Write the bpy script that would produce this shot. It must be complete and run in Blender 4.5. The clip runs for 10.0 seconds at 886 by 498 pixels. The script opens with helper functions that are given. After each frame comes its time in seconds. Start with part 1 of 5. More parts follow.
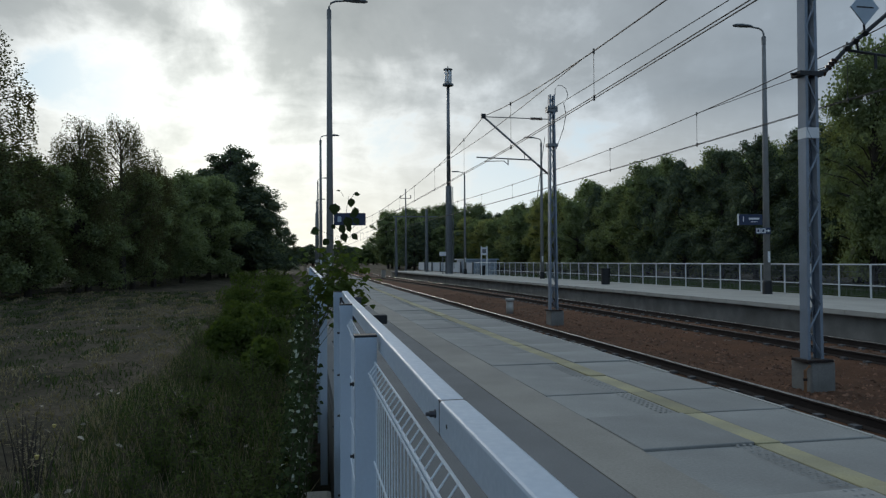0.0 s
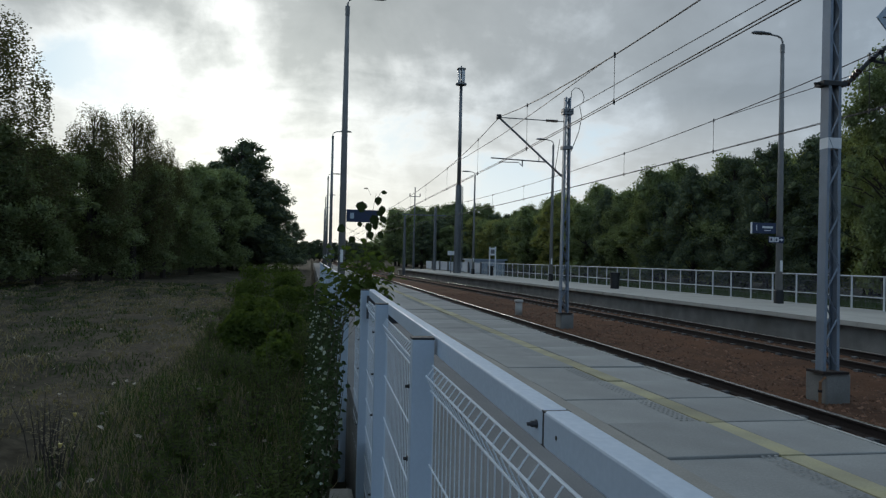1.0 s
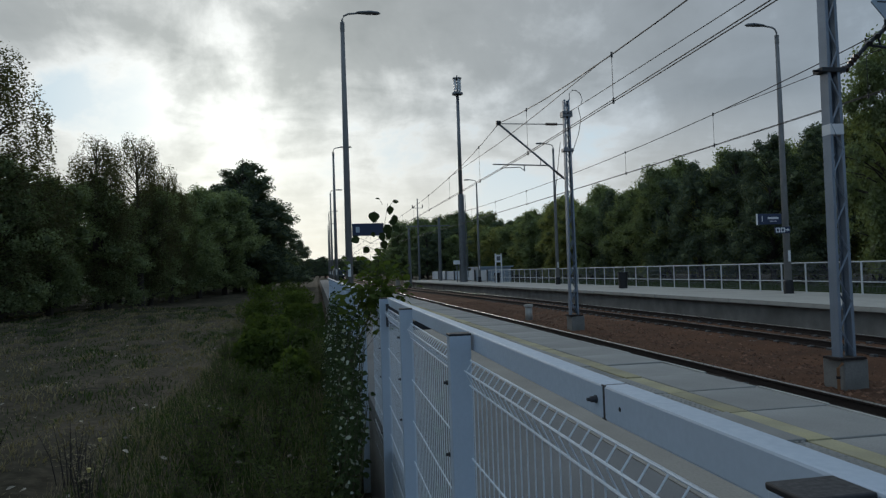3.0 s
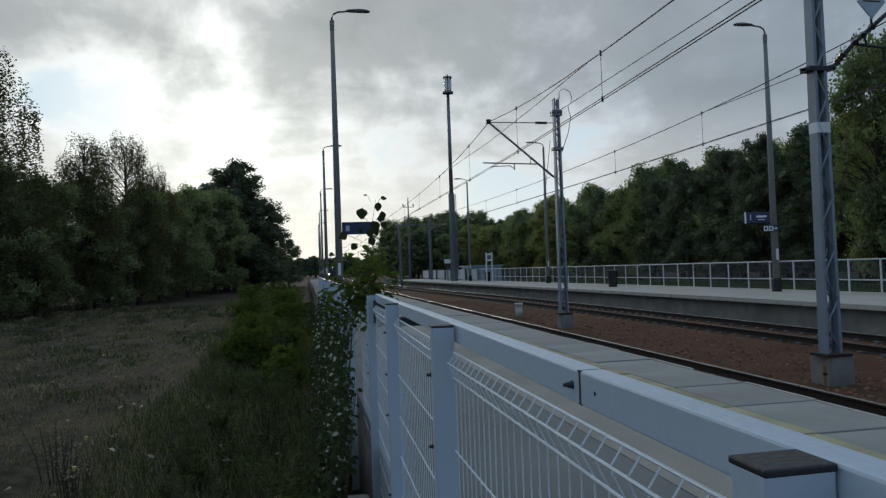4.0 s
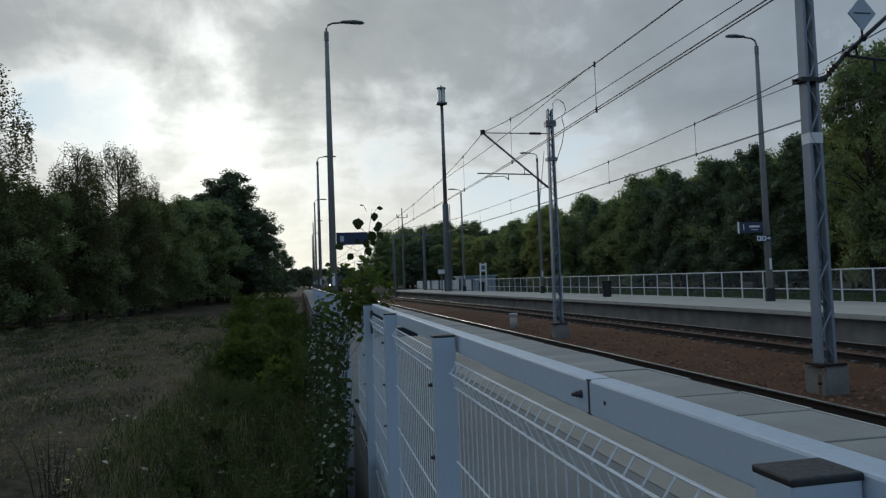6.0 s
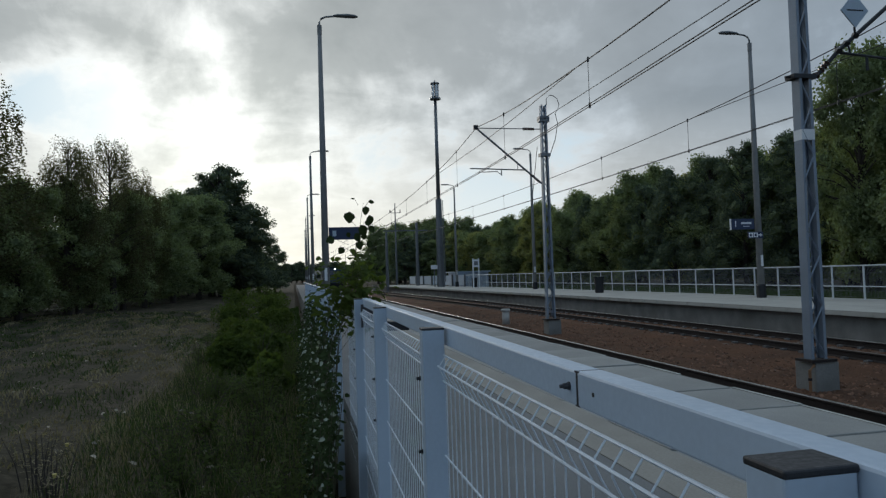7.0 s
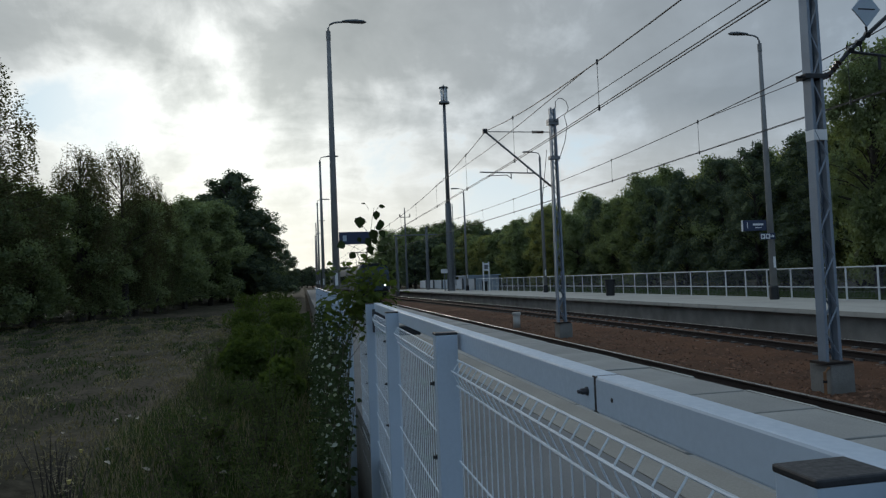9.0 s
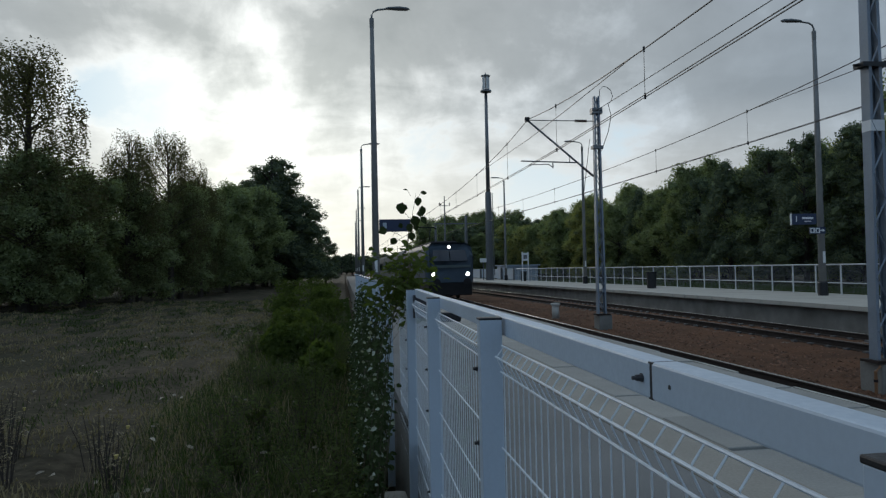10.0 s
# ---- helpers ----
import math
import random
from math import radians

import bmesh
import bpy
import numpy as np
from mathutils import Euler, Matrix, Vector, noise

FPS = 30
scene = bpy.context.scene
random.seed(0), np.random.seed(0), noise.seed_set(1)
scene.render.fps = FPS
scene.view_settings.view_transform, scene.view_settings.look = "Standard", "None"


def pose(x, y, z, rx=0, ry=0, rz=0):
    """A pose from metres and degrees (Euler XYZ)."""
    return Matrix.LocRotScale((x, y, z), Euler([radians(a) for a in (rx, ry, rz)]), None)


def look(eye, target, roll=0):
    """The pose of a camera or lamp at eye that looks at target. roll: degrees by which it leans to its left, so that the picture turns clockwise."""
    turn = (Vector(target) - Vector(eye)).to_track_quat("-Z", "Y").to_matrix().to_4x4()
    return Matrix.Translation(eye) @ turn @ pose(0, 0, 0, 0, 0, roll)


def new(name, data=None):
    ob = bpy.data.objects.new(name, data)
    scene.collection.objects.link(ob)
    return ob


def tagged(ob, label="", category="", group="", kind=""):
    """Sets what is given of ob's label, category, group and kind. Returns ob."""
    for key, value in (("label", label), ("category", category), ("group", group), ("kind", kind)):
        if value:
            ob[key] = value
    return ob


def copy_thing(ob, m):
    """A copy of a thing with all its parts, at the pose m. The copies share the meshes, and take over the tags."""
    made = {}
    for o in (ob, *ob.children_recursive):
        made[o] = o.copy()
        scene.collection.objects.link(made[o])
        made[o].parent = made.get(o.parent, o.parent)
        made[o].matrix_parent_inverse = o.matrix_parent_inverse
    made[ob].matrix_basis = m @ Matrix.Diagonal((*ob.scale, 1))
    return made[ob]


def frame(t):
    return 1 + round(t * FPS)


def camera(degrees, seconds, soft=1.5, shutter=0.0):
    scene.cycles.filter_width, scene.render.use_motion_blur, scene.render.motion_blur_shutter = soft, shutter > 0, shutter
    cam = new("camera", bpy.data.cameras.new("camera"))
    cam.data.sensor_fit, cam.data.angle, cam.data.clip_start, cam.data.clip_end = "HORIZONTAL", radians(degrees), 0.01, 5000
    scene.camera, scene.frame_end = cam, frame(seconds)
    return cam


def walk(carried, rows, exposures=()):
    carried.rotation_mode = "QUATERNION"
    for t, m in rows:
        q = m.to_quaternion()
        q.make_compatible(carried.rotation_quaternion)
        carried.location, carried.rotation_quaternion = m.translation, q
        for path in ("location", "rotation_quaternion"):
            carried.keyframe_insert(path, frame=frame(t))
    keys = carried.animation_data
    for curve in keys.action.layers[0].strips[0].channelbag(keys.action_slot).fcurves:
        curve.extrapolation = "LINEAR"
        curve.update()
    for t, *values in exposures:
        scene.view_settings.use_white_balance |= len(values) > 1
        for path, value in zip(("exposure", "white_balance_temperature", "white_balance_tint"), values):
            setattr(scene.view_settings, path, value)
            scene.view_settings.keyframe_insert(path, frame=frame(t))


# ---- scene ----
cam = camera(64.6, 10.0, soft=1.3)
PATH = [
    (0, (-0.135, 2.112, 1.295), (0.252, 4.074, 1.328), -0.4),
    (0.5, (-0.18, 2.108, 1.316), (0.143, 4.081, 1.362), -0.7),
    (1, (-0.286, 2.15, 1.307), (0.082, 4.115, 1.337), 1.3),
    (1.5, (-0.356, 2.171, 1.264), (0.0, 4.139, 1.26), -1.0),
    (2, (-0.36, 2.155, 1.264), (0.022, 4.118, 1.302), -1.7),
    (2.5, (-0.376, 2.133, 1.275), (-0.029, 4.102, 1.335), -1.9),
    (4, (-0.346, 2.13, 1.247), (0.035, 4.092, 1.303), -2.0),
    (4.5, (-0.345, 2.134, 1.244), (0.026, 4.099, 1.294), -2.3),
    (5, (-0.353, 2.134, 1.241), (0.013, 4.1, 1.28), -2.2),
    (5.5, (-0.36, 2.135, 1.236), (0.043, 4.093, 1.289), -1.1),
    (6, (-0.366, 2.141, 1.245), (0.033, 4.098, 1.33), -2.1),
    (6.2, (-0.368, 2.129, 1.238), (0.057, 4.082, 1.305), -1.8),
    (7.5, (-0.341, 2.184, 1.234), (0.072, 4.139, 1.312), -2.0),
    (8, (-0.341, 2.169, 1.239), (0.095, 4.119, 1.319), -3.0),
    (8.5, (-0.352, 2.173, 1.238), (0.047, 4.131, 1.324), -2.4),
    (9, (-0.356, 2.176, 1.236), (0.035, 4.135, 1.32), -2.3),
    (9.5, (-0.363, 2.184, 1.234), (0.0, 4.148, 1.334), -2.1),
    (10, (-0.37, 2.206, 1.222), (-0.089, 4.185, 1.278), -1.2),
]
STOPS = ((0.0, 0.06), (0.5, 0.08), (1.0, 0.10), (1.5, 0.16), (2.0, 0.05), (2.5, -0.10), (4.0, 0.03), (5.0, 0.08), (5.5, 0.14), (6.0, -0.06), (7.5, 0.05), (8.0, -0.02), (8.5, 0.02), (9.0, 0.03), (9.5, -0.10), (10.0, 0.05))
walk(cam, [(t, look(eye, target, roll)) for t, eye, target, roll in PATH], STOPS)

# ---- light ----
SUN_AZ, SUN_EL = radians(-7), radians(13)
SUN_DIR = Vector((math.sin(SUN_AZ) * math.cos(SUN_EL), math.cos(SUN_AZ) * math.cos(SUN_EL), math.sin(SUN_EL)))


def make_world():
    w = bpy.data.worlds.new("overcast_sky")
    scene.world = w
    w.use_nodes = True
    nt = w.node_tree
    N, L = nt.nodes, nt.links
    N.clear()

    def math_node(op, a, b=None, clamp=False):
        n = N.new("ShaderNodeMath")
        n.operation, n.use_clamp = op, clamp
        for i, v in enumerate((a, b)):
            if v is None:
                continue
            if isinstance(v, (int, float)):
                n.inputs[i].default_value = v
            else:
                L.new(v, n.inputs[i])
        return n.outputs[0]

    def ramp(v, stops):
        n = N.new("ShaderNodeValToRGB")
        L.new(v, n.inputs[0])
        while len(n.color_ramp.elements) < len(stops):
            n.color_ramp.elements.new(0.5)
        for e, (p, c) in zip(n.color_ramp.elements, stops):
            e.position, e.color = p, (*c, 1)
        return n.outputs[0]

    def mix(f, a, b, kind="MIX"):
        n = N.new("ShaderNodeMix")
        n.data_type, n.blend_type = "RGBA", kind
        for i, v in ((0, f), (6, a), (7, b)):
            if isinstance(v, (int, float)):
                n.inputs[i].default_value = v
            elif isinstance(v, tuple):
                n.inputs[i].default_value = (*v, 1)
            else:
                L.new(v, n.inputs[i])
        return n.outputs[2]

    def dot(a, vec):
        n = N.new("ShaderNodeVectorMath")
        n.operation = "DOT_PRODUCT"
        L.new(a, n.inputs[0])
        n.inputs[1].default_value = vec
        return n.outputs["Value"]

    co = N.new("ShaderNodeTexCoord").outputs["Generated"]
    sky = N.new("ShaderNodeTexSky")
    sky.sky_type, sky.sun_disc = "NISHITA", False
    sky.sun_elevation, sky.sun_rotation = SUN_EL, SUN_AZ
    sky.air_density, sky.dust_density = 1.0, 2.0
    blue = mix(1.0, sky.outputs[0], (0.07, 0.10, 0.14), "MULTIPLY")

    # the cloud sheet lies flat, so its forms crowd towards the horizon
    sep = N.new("ShaderNodeSeparateXYZ")
    L.new(co, sep.inputs[0])
    up = math_node("ADD", math_node("MAXIMUM", sep.outputs[2], 0.0), 0.16)
    com = N.new("ShaderNodeCombineXYZ")
    L.new(math_node("DIVIDE", sep.outputs[0], up), com.inputs[0])
    L.new(math_node("DIVIDE", sep.outputs[1], up), com.inputs[1])

    def cloud(scale, detail, dist, seed):
        n = N.new("ShaderNodeTexNoise")
        n.noise_dimensions = "3D"
        n.inputs["Scale"].default_value = scale
        n.inputs["Detail"].default_value = detail
        n.inputs["Roughness"].default_value = 0.55
        n.inputs["Distortion"].default_value = dist
        m = N.new("ShaderNodeVectorMath")
        m.operation = "ADD"
        L.new(com.outputs[0], m.inputs[0])
        m.inputs[1].default_value = (seed, seed * 0.7, seed * 1.3)
        L.new(m.outputs[0], n.inputs["Vector"])
        return n.outputs["Fac"]

    broad = cloud(0.62, 7, 0.35, 3.1)
    fine = cloud(2.3, 8, 0.5, 7.7)
    def swing(v, k):
        return math_node("MULTIPLY", math_node("SUBTRACT", v, 0.5), k)

    puff = N.new("ShaderNodeTexNoise")
    for key, v in (("Scale", 8.5), ("Detail", 9.0), ("Roughness", 0.58), ("Distortion", 0.25)):
        puff.inputs[key].default_value = v
    L.new(co, puff.inputs["Vector"])
    thick = math_node("ADD", math_node("ADD", swing(broad, 0.8), swing(fine, 0.6)), 0.5)
    thick = math_node("ADD", thick, swing(puff.outputs["Fac"], 0.85))

    # banks of cloud: one heavy bank ahead, thin cloud to its sides
    def bank(az, el, width, gain):
        a, e = radians(az), radians(el)
        v = (math.sin(a) * math.cos(e), math.cos(a) * math.cos(e), math.sin(e))
        x = math_node("SUBTRACT", 1.0, dot(co, v))
        x = math_node("MULTIPLY", x, -1.0 / (1 - math.cos(radians(width))))
        return math_node("MULTIPLY", math_node("POWER", 2.718, x), gain)

    for az, el, width, gain in BANKS:
        thick = math_node("ADD", thick, bank(az, el, width, gain))
    facing = math_node("MAXIMUM", dot(co, tuple(SUN_DIR)), 0.0)
    glow = math_node("POWER", facing, 14.0)
    wide = math_node("POWER", facing, 2.8)
    core = math_node("POWER", facing, 60.0)
    broadly = math_node("POWER", facing, 1.2)
    thin_col = mix(wide, (0.44, 0.57, 0.72), (0.72, 0.775, 0.80))
    thin_col = mix(glow, thin_col, (0.96, 0.99, 0.985))
    thin_col = mix(core, thin_col, (1.22, 1.24, 1.21))
    thick_col = mix(broadly, (0.13, 0.235, 0.38), (0.375, 0.40, 0.40))
    f = ramp(thick, [(0.37, (0, 0, 0)), (0.50, (0.5, 0.5, 0.5)), (0.62, (0.82, 0.82, 0.82)), (0.88, (1, 1, 1))])
    cl = mix(f, thin_col, thick_col)
    gap = ramp(thick, [(0.22, (1, 1, 1)), (0.40, (0, 0, 0))])
    gap = math_node("MULTIPLY", gap, math_node("SUBTRACT", 1.0, core, True))
    col = mix(gap, cl, (0.62, 0.80, 0.93))
    # the air near the horizon is warm and bright
    haze = ramp(sep.outputs[2], [(0.0, (0.9, 0.9, 0.9)), (0.10, (0.55, 0.55, 0.55)), (0.22, (0, 0, 0))])
    haze = math_node("MULTIPLY", haze, wide)
    col = mix(haze, col, (1.10, 1.08, 1.01))
    # below the horizon the sky is not seen
    low = ramp(sep.outputs[2], [(0.0, (0, 0, 0)), (0.02, (1, 1, 1))])
    col = mix(low, (0.30, 0.31, 0.31), col)
    col = mix(0.05, col, blue, "ADD")
    bg = N.new("ShaderNodeBackground")
    L.new(col, bg.inputs[0])
    bg.inputs[1].default_value = SKY_STRENGTH
    out = N.new("ShaderNodeOutputWorld")
    L.new(bg.outputs[0], out.inputs[0])


BANKS = ((0.9, 15.8, 4.5, 0.2), (-0.3, 11.2, 2.2, 0.13), (2.8, 20.4, 5, 0.14), (4.7, 13.3, 2, 0.1), (-7.2, 9.2, 4, -0.18), (-8.2, 15.3, 4, -0.08), (8.0, 9.2, 2.6, -0.20), (6.8, 14.8, 1.3, -0.16), (-18.0, 12.6, 2.4, -0.30), (-13.8, 11.8, 2.2, -0.26), (-19.4, 17.3, 3.5, 0.1), (15.5, 17.3, 7, 0.15), (22.8, 8.7, 2.5, -0.2), (14.5, 6.1, 4, -0.18), (32.0, 16.3, 12, 0.24), (18.6, 5.1, 4, -0.12))
SKY_STRENGTH = 0.82
make_world()
sun = new("sun", bpy.data.lights.new("sun", "SUN"))
sun.data.energy, sun.data.angle, sun.data.color = 0.40, radians(14), (1.0, 0.92, 0.82)
sun.matrix_world = look(tuple(SUN_DIR * 50), (0, 0, 0))


# ---- materials ----
def mat(name, color, rough=0.7, metal=0.0, vary=0.25, scale=6.0, fine=60.0, bump=0.15, second=None, island=0.0, per_object=0.0, spec=0.5, dirt=None, stretch=(1, 1, 1)):
    """A surface with broad and fine variation in object space, and fine relief."""
    m = bpy.data.materials.new(name)
    m.use_nodes = True
    nt = m.node_tree
    N, L = nt.nodes, nt.links
    b = N["Principled BSDF"]
    b.inputs["Roughness"].default_value, b.inputs["Metallic"].default_value = rough, metal
    b.inputs["Specular IOR Level"].default_value = spec
    tc = N.new("ShaderNodeTexCoord")
    mp = N.new("ShaderNodeMapping")
    mp.inputs["Scale"].default_value = stretch
    L.new(tc.outputs["Object"], mp.inputs[0])

    def noise_of(sc, det=5):
        n = N.new("ShaderNodeTexNoise")
        n.inputs["Scale"].default_value, n.inputs["Detail"].default_value = sc, det
        L.new(mp.outputs[0], n.inputs["Vector"])
        return n.outputs["Fac"]

    def mixc(f, a, bb, kind="MIX"):
        n = N.new("ShaderNodeMix")
        n.data_type, n.blend_type = "RGBA", kind
        for i, v in ((0, f), (6, a), (7, bb)):
            if isinstance(v, (int, float)):
                n.inputs[i].default_value = v
            elif isinstance(v, tuple):
                n.inputs[i].default_value = (*v, 1)
            else:
                L.new(v, n.inputs[i])
        return n.outputs[2]

    def spread(f, lo, hi, a=0.3, z=0.7):
        n = N.new("ShaderNodeMapRange")
        n.inputs[1].default_value, n.inputs[2].default_value = a, z
        n.inputs[3].default_value, n.inputs[4].default_value = lo, hi
        L.new(f, n.inputs[0])
        return n.outputs[0]

    big, small = noise_of(scale), noise_of(fine, 4)
    other = second or tuple(c * (1 - vary) for c in color)
    col = mixc(spread(big, 0, 1), color, other)
    col = mixc(spread(small, 0, vary), col, tuple(c * 0.45 for c in color))
    if dirt:
        d = noise_of(scale * 0.37, 8)
        col = mixc(spread(d, 0, 0.75, 0.5, 0.72), col, dirt)
    for amount, socket in ((island, "island"), (per_object, "object")):
        if amount:
            src = N.new("ShaderNodeNewGeometry").outputs["Random Per Island"] if socket == "island" else N.new("ShaderNodeObjectInfo").outputs["Random"]
            n = N.new("ShaderNodeMapRange")
            n.inputs[3].default_value, n.inputs[4].default_value = 1 - amount, 1 + amount
            L.new(src, n.inputs[0])
            v = N.new("ShaderNodeHueSaturation")
            L.new(col, v.inputs["Color"])
            L.new(n.outputs[0], v.inputs["Value"])
            col = v.outputs[0]
    L.new(col, b.inputs["Base Color"])
    r = spread(small, max(0.02, rough - 0.1), min(1, rough + 0.1))
    L.new(r, b.inputs["Roughness"])
    if bump:
        bp = N.new("ShaderNodeBump")
        bp.inputs["Strength"].default_value, bp.inputs["Distance"].default_value = bump, 0.02
        L.new(small, bp.inputs["Height"])
        L.new(bp.outputs[0], b.inputs["Normal"])
    return m


def glow_mat(name, color, power):
    m = bpy.data.materials.new(name)
    m.use_nodes = True
    b = m.node_tree.nodes["Principled BSDF"]
    b.inputs["Base Color"].default_value = (*color, 1)
    b.inputs["Emission Color"].default_value = (*color, 1)
    b.inputs["Emission Strength"].default_value = power
    return m


def glass_mat(name, tint, rough=0.05):
    m = bpy.data.materials.new(name)
    m.use_nodes = True
    b = m.node_tree.nodes["Principled BSDF"]
    b.inputs["Base Color"].default_value = (*tint, 1)
    b.inputs["Roughness"].default_value = rough
    b.inputs["Specular IOR Level"].default_value = 0.6
    return m


def leaf_mat(name, color, vary=0.35, through_light=0.3):
    m = mat(name, color, 0.85, 0, vary, 1.2, 9.0, 0, island=0.35, per_object=0.15, spec=0.12)
    b = m.node_tree.nodes["Principled BSDF"]
    out = m.node_tree.nodes["Material Output"]
    t = m.node_tree.nodes.new("ShaderNodeBsdfTranslucent")
    t.inputs[0].default_value = (color[0] * 1.3, color[1] * 1.4, color[2] * 0.7, 1)
    mx = m.node_tree.nodes.new("ShaderNodeMixShader")
    mx.inputs[0].default_value = through_light
    m.node_tree.links.new(b.outputs[0], mx.inputs[1])
    m.node_tree.links.new(t.outputs[0], mx.inputs[2])
    m.node_tree.links.new(mx.outputs[0], out.inputs[0])
    return m


WHITE = mat("white_powder_coat", (0.49, 0.57, 0.66), 0.42, 0, 0.10, 3.0, 90, 0.03, dirt=(0.42, 0.47, 0.52))
WIRE_WHITE = mat("white_coated_wire", (0.70, 0.75, 0.80), 0.45, 0, 0.10, 5, 80, 0.0)
CAP = mat("black_plastic_cap", (0.022, 0.022, 0.025), 0.55, 0, 0.3, 20, 200, 0.05)
ZINC = mat("dull_zinc", (0.10, 0.10, 0.11), 0.5, 0.7, 0.3, 30, 200, 0.05)
CONCRETE = mat("platform_concrete", (0.35, 0.345, 0.32), 0.9, 0, 0.25, 1.4, 55, 0.25, dirt=(0.20, 0.195, 0.18), per_object=0.10)
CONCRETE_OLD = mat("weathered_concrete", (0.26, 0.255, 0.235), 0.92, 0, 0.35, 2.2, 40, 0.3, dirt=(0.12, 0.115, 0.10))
PAVER = mat("paving_surface", (0.20, 0.20, 0.195), 0.92, 0, 0.25, 1.0, 90, 0.3, dirt=(0.11, 0.11, 0.105))
KERB = mat("pale_concrete_band", (0.35, 0.325, 0.28), 0.9, 0, 0.25, 1.2, 60, 0.2, dirt=(0.20, 0.19, 0.17))
YELLOW = mat("worn_yellow_paint", (0.44, 0.39, 0.225), 0.85, 0, 0.3, 3.0, 70, 0.15, dirt=(0.28, 0.265, 0.21), per_object=0.15)
STEEL_DULL = mat("dull_rail_head", (0.13, 0.105, 0.09), 0.65, 0.4, 0.25, 8, 90, 0.03)
STEEL_RAIL = mat("rail_head_steel", (0.42, 0.41, 0.40), 0.28, 1.0, 0.15, 8, 90, 0.03)
RUST = mat("rusty_steel", (0.024, 0.015, 0.012), 0.9, 0.0, 0.4, 5, 60, 0.2)
BALLAST = mat("brown_ballast", (0.150, 0.072, 0.040), 0.95, 0, 0.5, 0.8, 24, 1.0, second=(0.075, 0.042, 0.027), spec=0.1)
STONE = mat("ballast_stone", (0.19, 0.098, 0.058), 0.95, 0, 0.35, 9, 60, 0.3, island=0.5)
SLEEPER = mat("concrete_sleeper", (0.15, 0.115, 0.09), 0.92, 0, 0.3, 5, 60, 0.2)
MAST = mat("painted_mast_steel", (0.24, 0.29, 0.35), 0.5, 0.25, 0.2, 2.0, 60, 0.06, dirt=(0.16, 0.17, 0.18))
GALV = mat("galvanised_steel", (0.22, 0.23, 0.24), 0.45, 0.6, 0.25, 4, 70, 0.05)
POLE = mat("lamp_pole_concrete_grey", (0.26, 0.26, 0.255), 0.75, 0.1, 0.2, 3, 60, 0.08)
DARK = mat("dark_metal", (0.03, 0.032, 0.035), 0.5, 0.4, 0.3, 10, 90, 0.05)
CABLE = mat("copper_wire_dark", (0.045, 0.045, 0.045), 0.5, 0.5, 0.2, 5, 50, 0)
PORCELAIN = mat("brown_porcelain", (0.06, 0.035, 0.025), 0.25, 0, 0.2, 10, 60, 0)
BLUE = mat("navy_sign_blue", (0.016, 0.032, 0.085), 0.45, 0, 0.15, 3, 60, 0)
SIGN_WHITE = mat("sign_white", (0.75, 0.76, 0.76), 0.45, 0, 0.08, 3, 60, 0)
RAILING = mat("white_railing_paint", (0.62, 0.64, 0.64), 0.5, 0, 0.12, 3, 60, 0)
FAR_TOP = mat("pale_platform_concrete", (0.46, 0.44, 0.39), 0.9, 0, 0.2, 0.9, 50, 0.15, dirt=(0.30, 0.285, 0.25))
TANK = mat("pale_blue_paint", (0.42, 0.50, 0.58), 0.55, 0, 0.12, 2, 50, 0)
PALE = mat("pale_weathered_concrete", (0.50, 0.48, 0.44), 0.9, 0, 0.25, 4, 50, 0.2, dirt=(0.3, 0.28, 0.25))
SOIL = mat("meadow_soil", (0.034, 0.033, 0.020), 0.95, 0, 0.7, 0.6, 9, 1.0, second=(0.125, 0.098, 0.068), dirt=(0.026, 0.032, 0.014), spec=0.1)
GRASS = leaf_mat("grass_blade", (0.056, 0.090, 0.026), 0.4, 0.25)
DRY = leaf_mat("dry_grass_blade", (0.30, 0.25, 0.165), 0.4, 0.2)
BARK = mat("grey_brown_bark", (0.07, 0.055, 0.045), 0.95, 0, 0.4, 6, 40, 0.6)
BIRCH = mat("pale_birch_bark", (0.34, 0.32, 0.29), 0.85, 0, 0.5, 5, 30, 0.3)
LEAF_A = leaf_mat("broad_leaf_green", (0.250, 0.295, 0.155))
LEAF_B = leaf_mat("yellowish_leaf_green", (0.335, 0.340, 0.145))
LEAF_P = leaf_mat("pine_needle_green", (0.130, 0.165, 0.112), through_light=0.15)
LEAF_D = leaf_mat("birch_leaf_brown_green", (0.120, 0.115, 0.060))
LEAF_N = leaf_mat("weed_leaf_green", (0.088, 0.120, 0.034), 0.3, 0.45)
LEAF_IN = leaf_mat("shaded_inner_leaf_green", (0.190, 0.225, 0.120), 0.5, 0.25)
LEAF_SHOOT = leaf_mat("poplar_leaf_dark_green", (0.040, 0.058, 0.022), 0.3, 0.12)
LEAF_PALE = leaf_mat("silvery_leaf_underside", (0.34, 0.37, 0.34), 0.25, 0.25)
STEM = mat("green_brown_stem", (0.07, 0.065, 0.03), 0.8, 0, 0.3, 20, 80, 0.1)


# ---- mesh helpers ----
def part(name, bm, material, parent=None, label="", smooth=False):
    me = bpy.data.meshes.new(name)
    bm.to_mesh(me)
    bm.free()
    me.materials.append(material)
    if smooth:
        for p in me.polygons:
            p.use_smooth = True
    ob = new(name, me)
    ob.parent = parent
    if label:
        tagged(ob, label)
    return ob


def thing(name, label, category, at=(0, 0, 0), group="", kind=""):
    ob = new(name)
    ob.empty_display_size = 0.2
    ob.location = at
    return tagged(ob, label, category, group, kind)


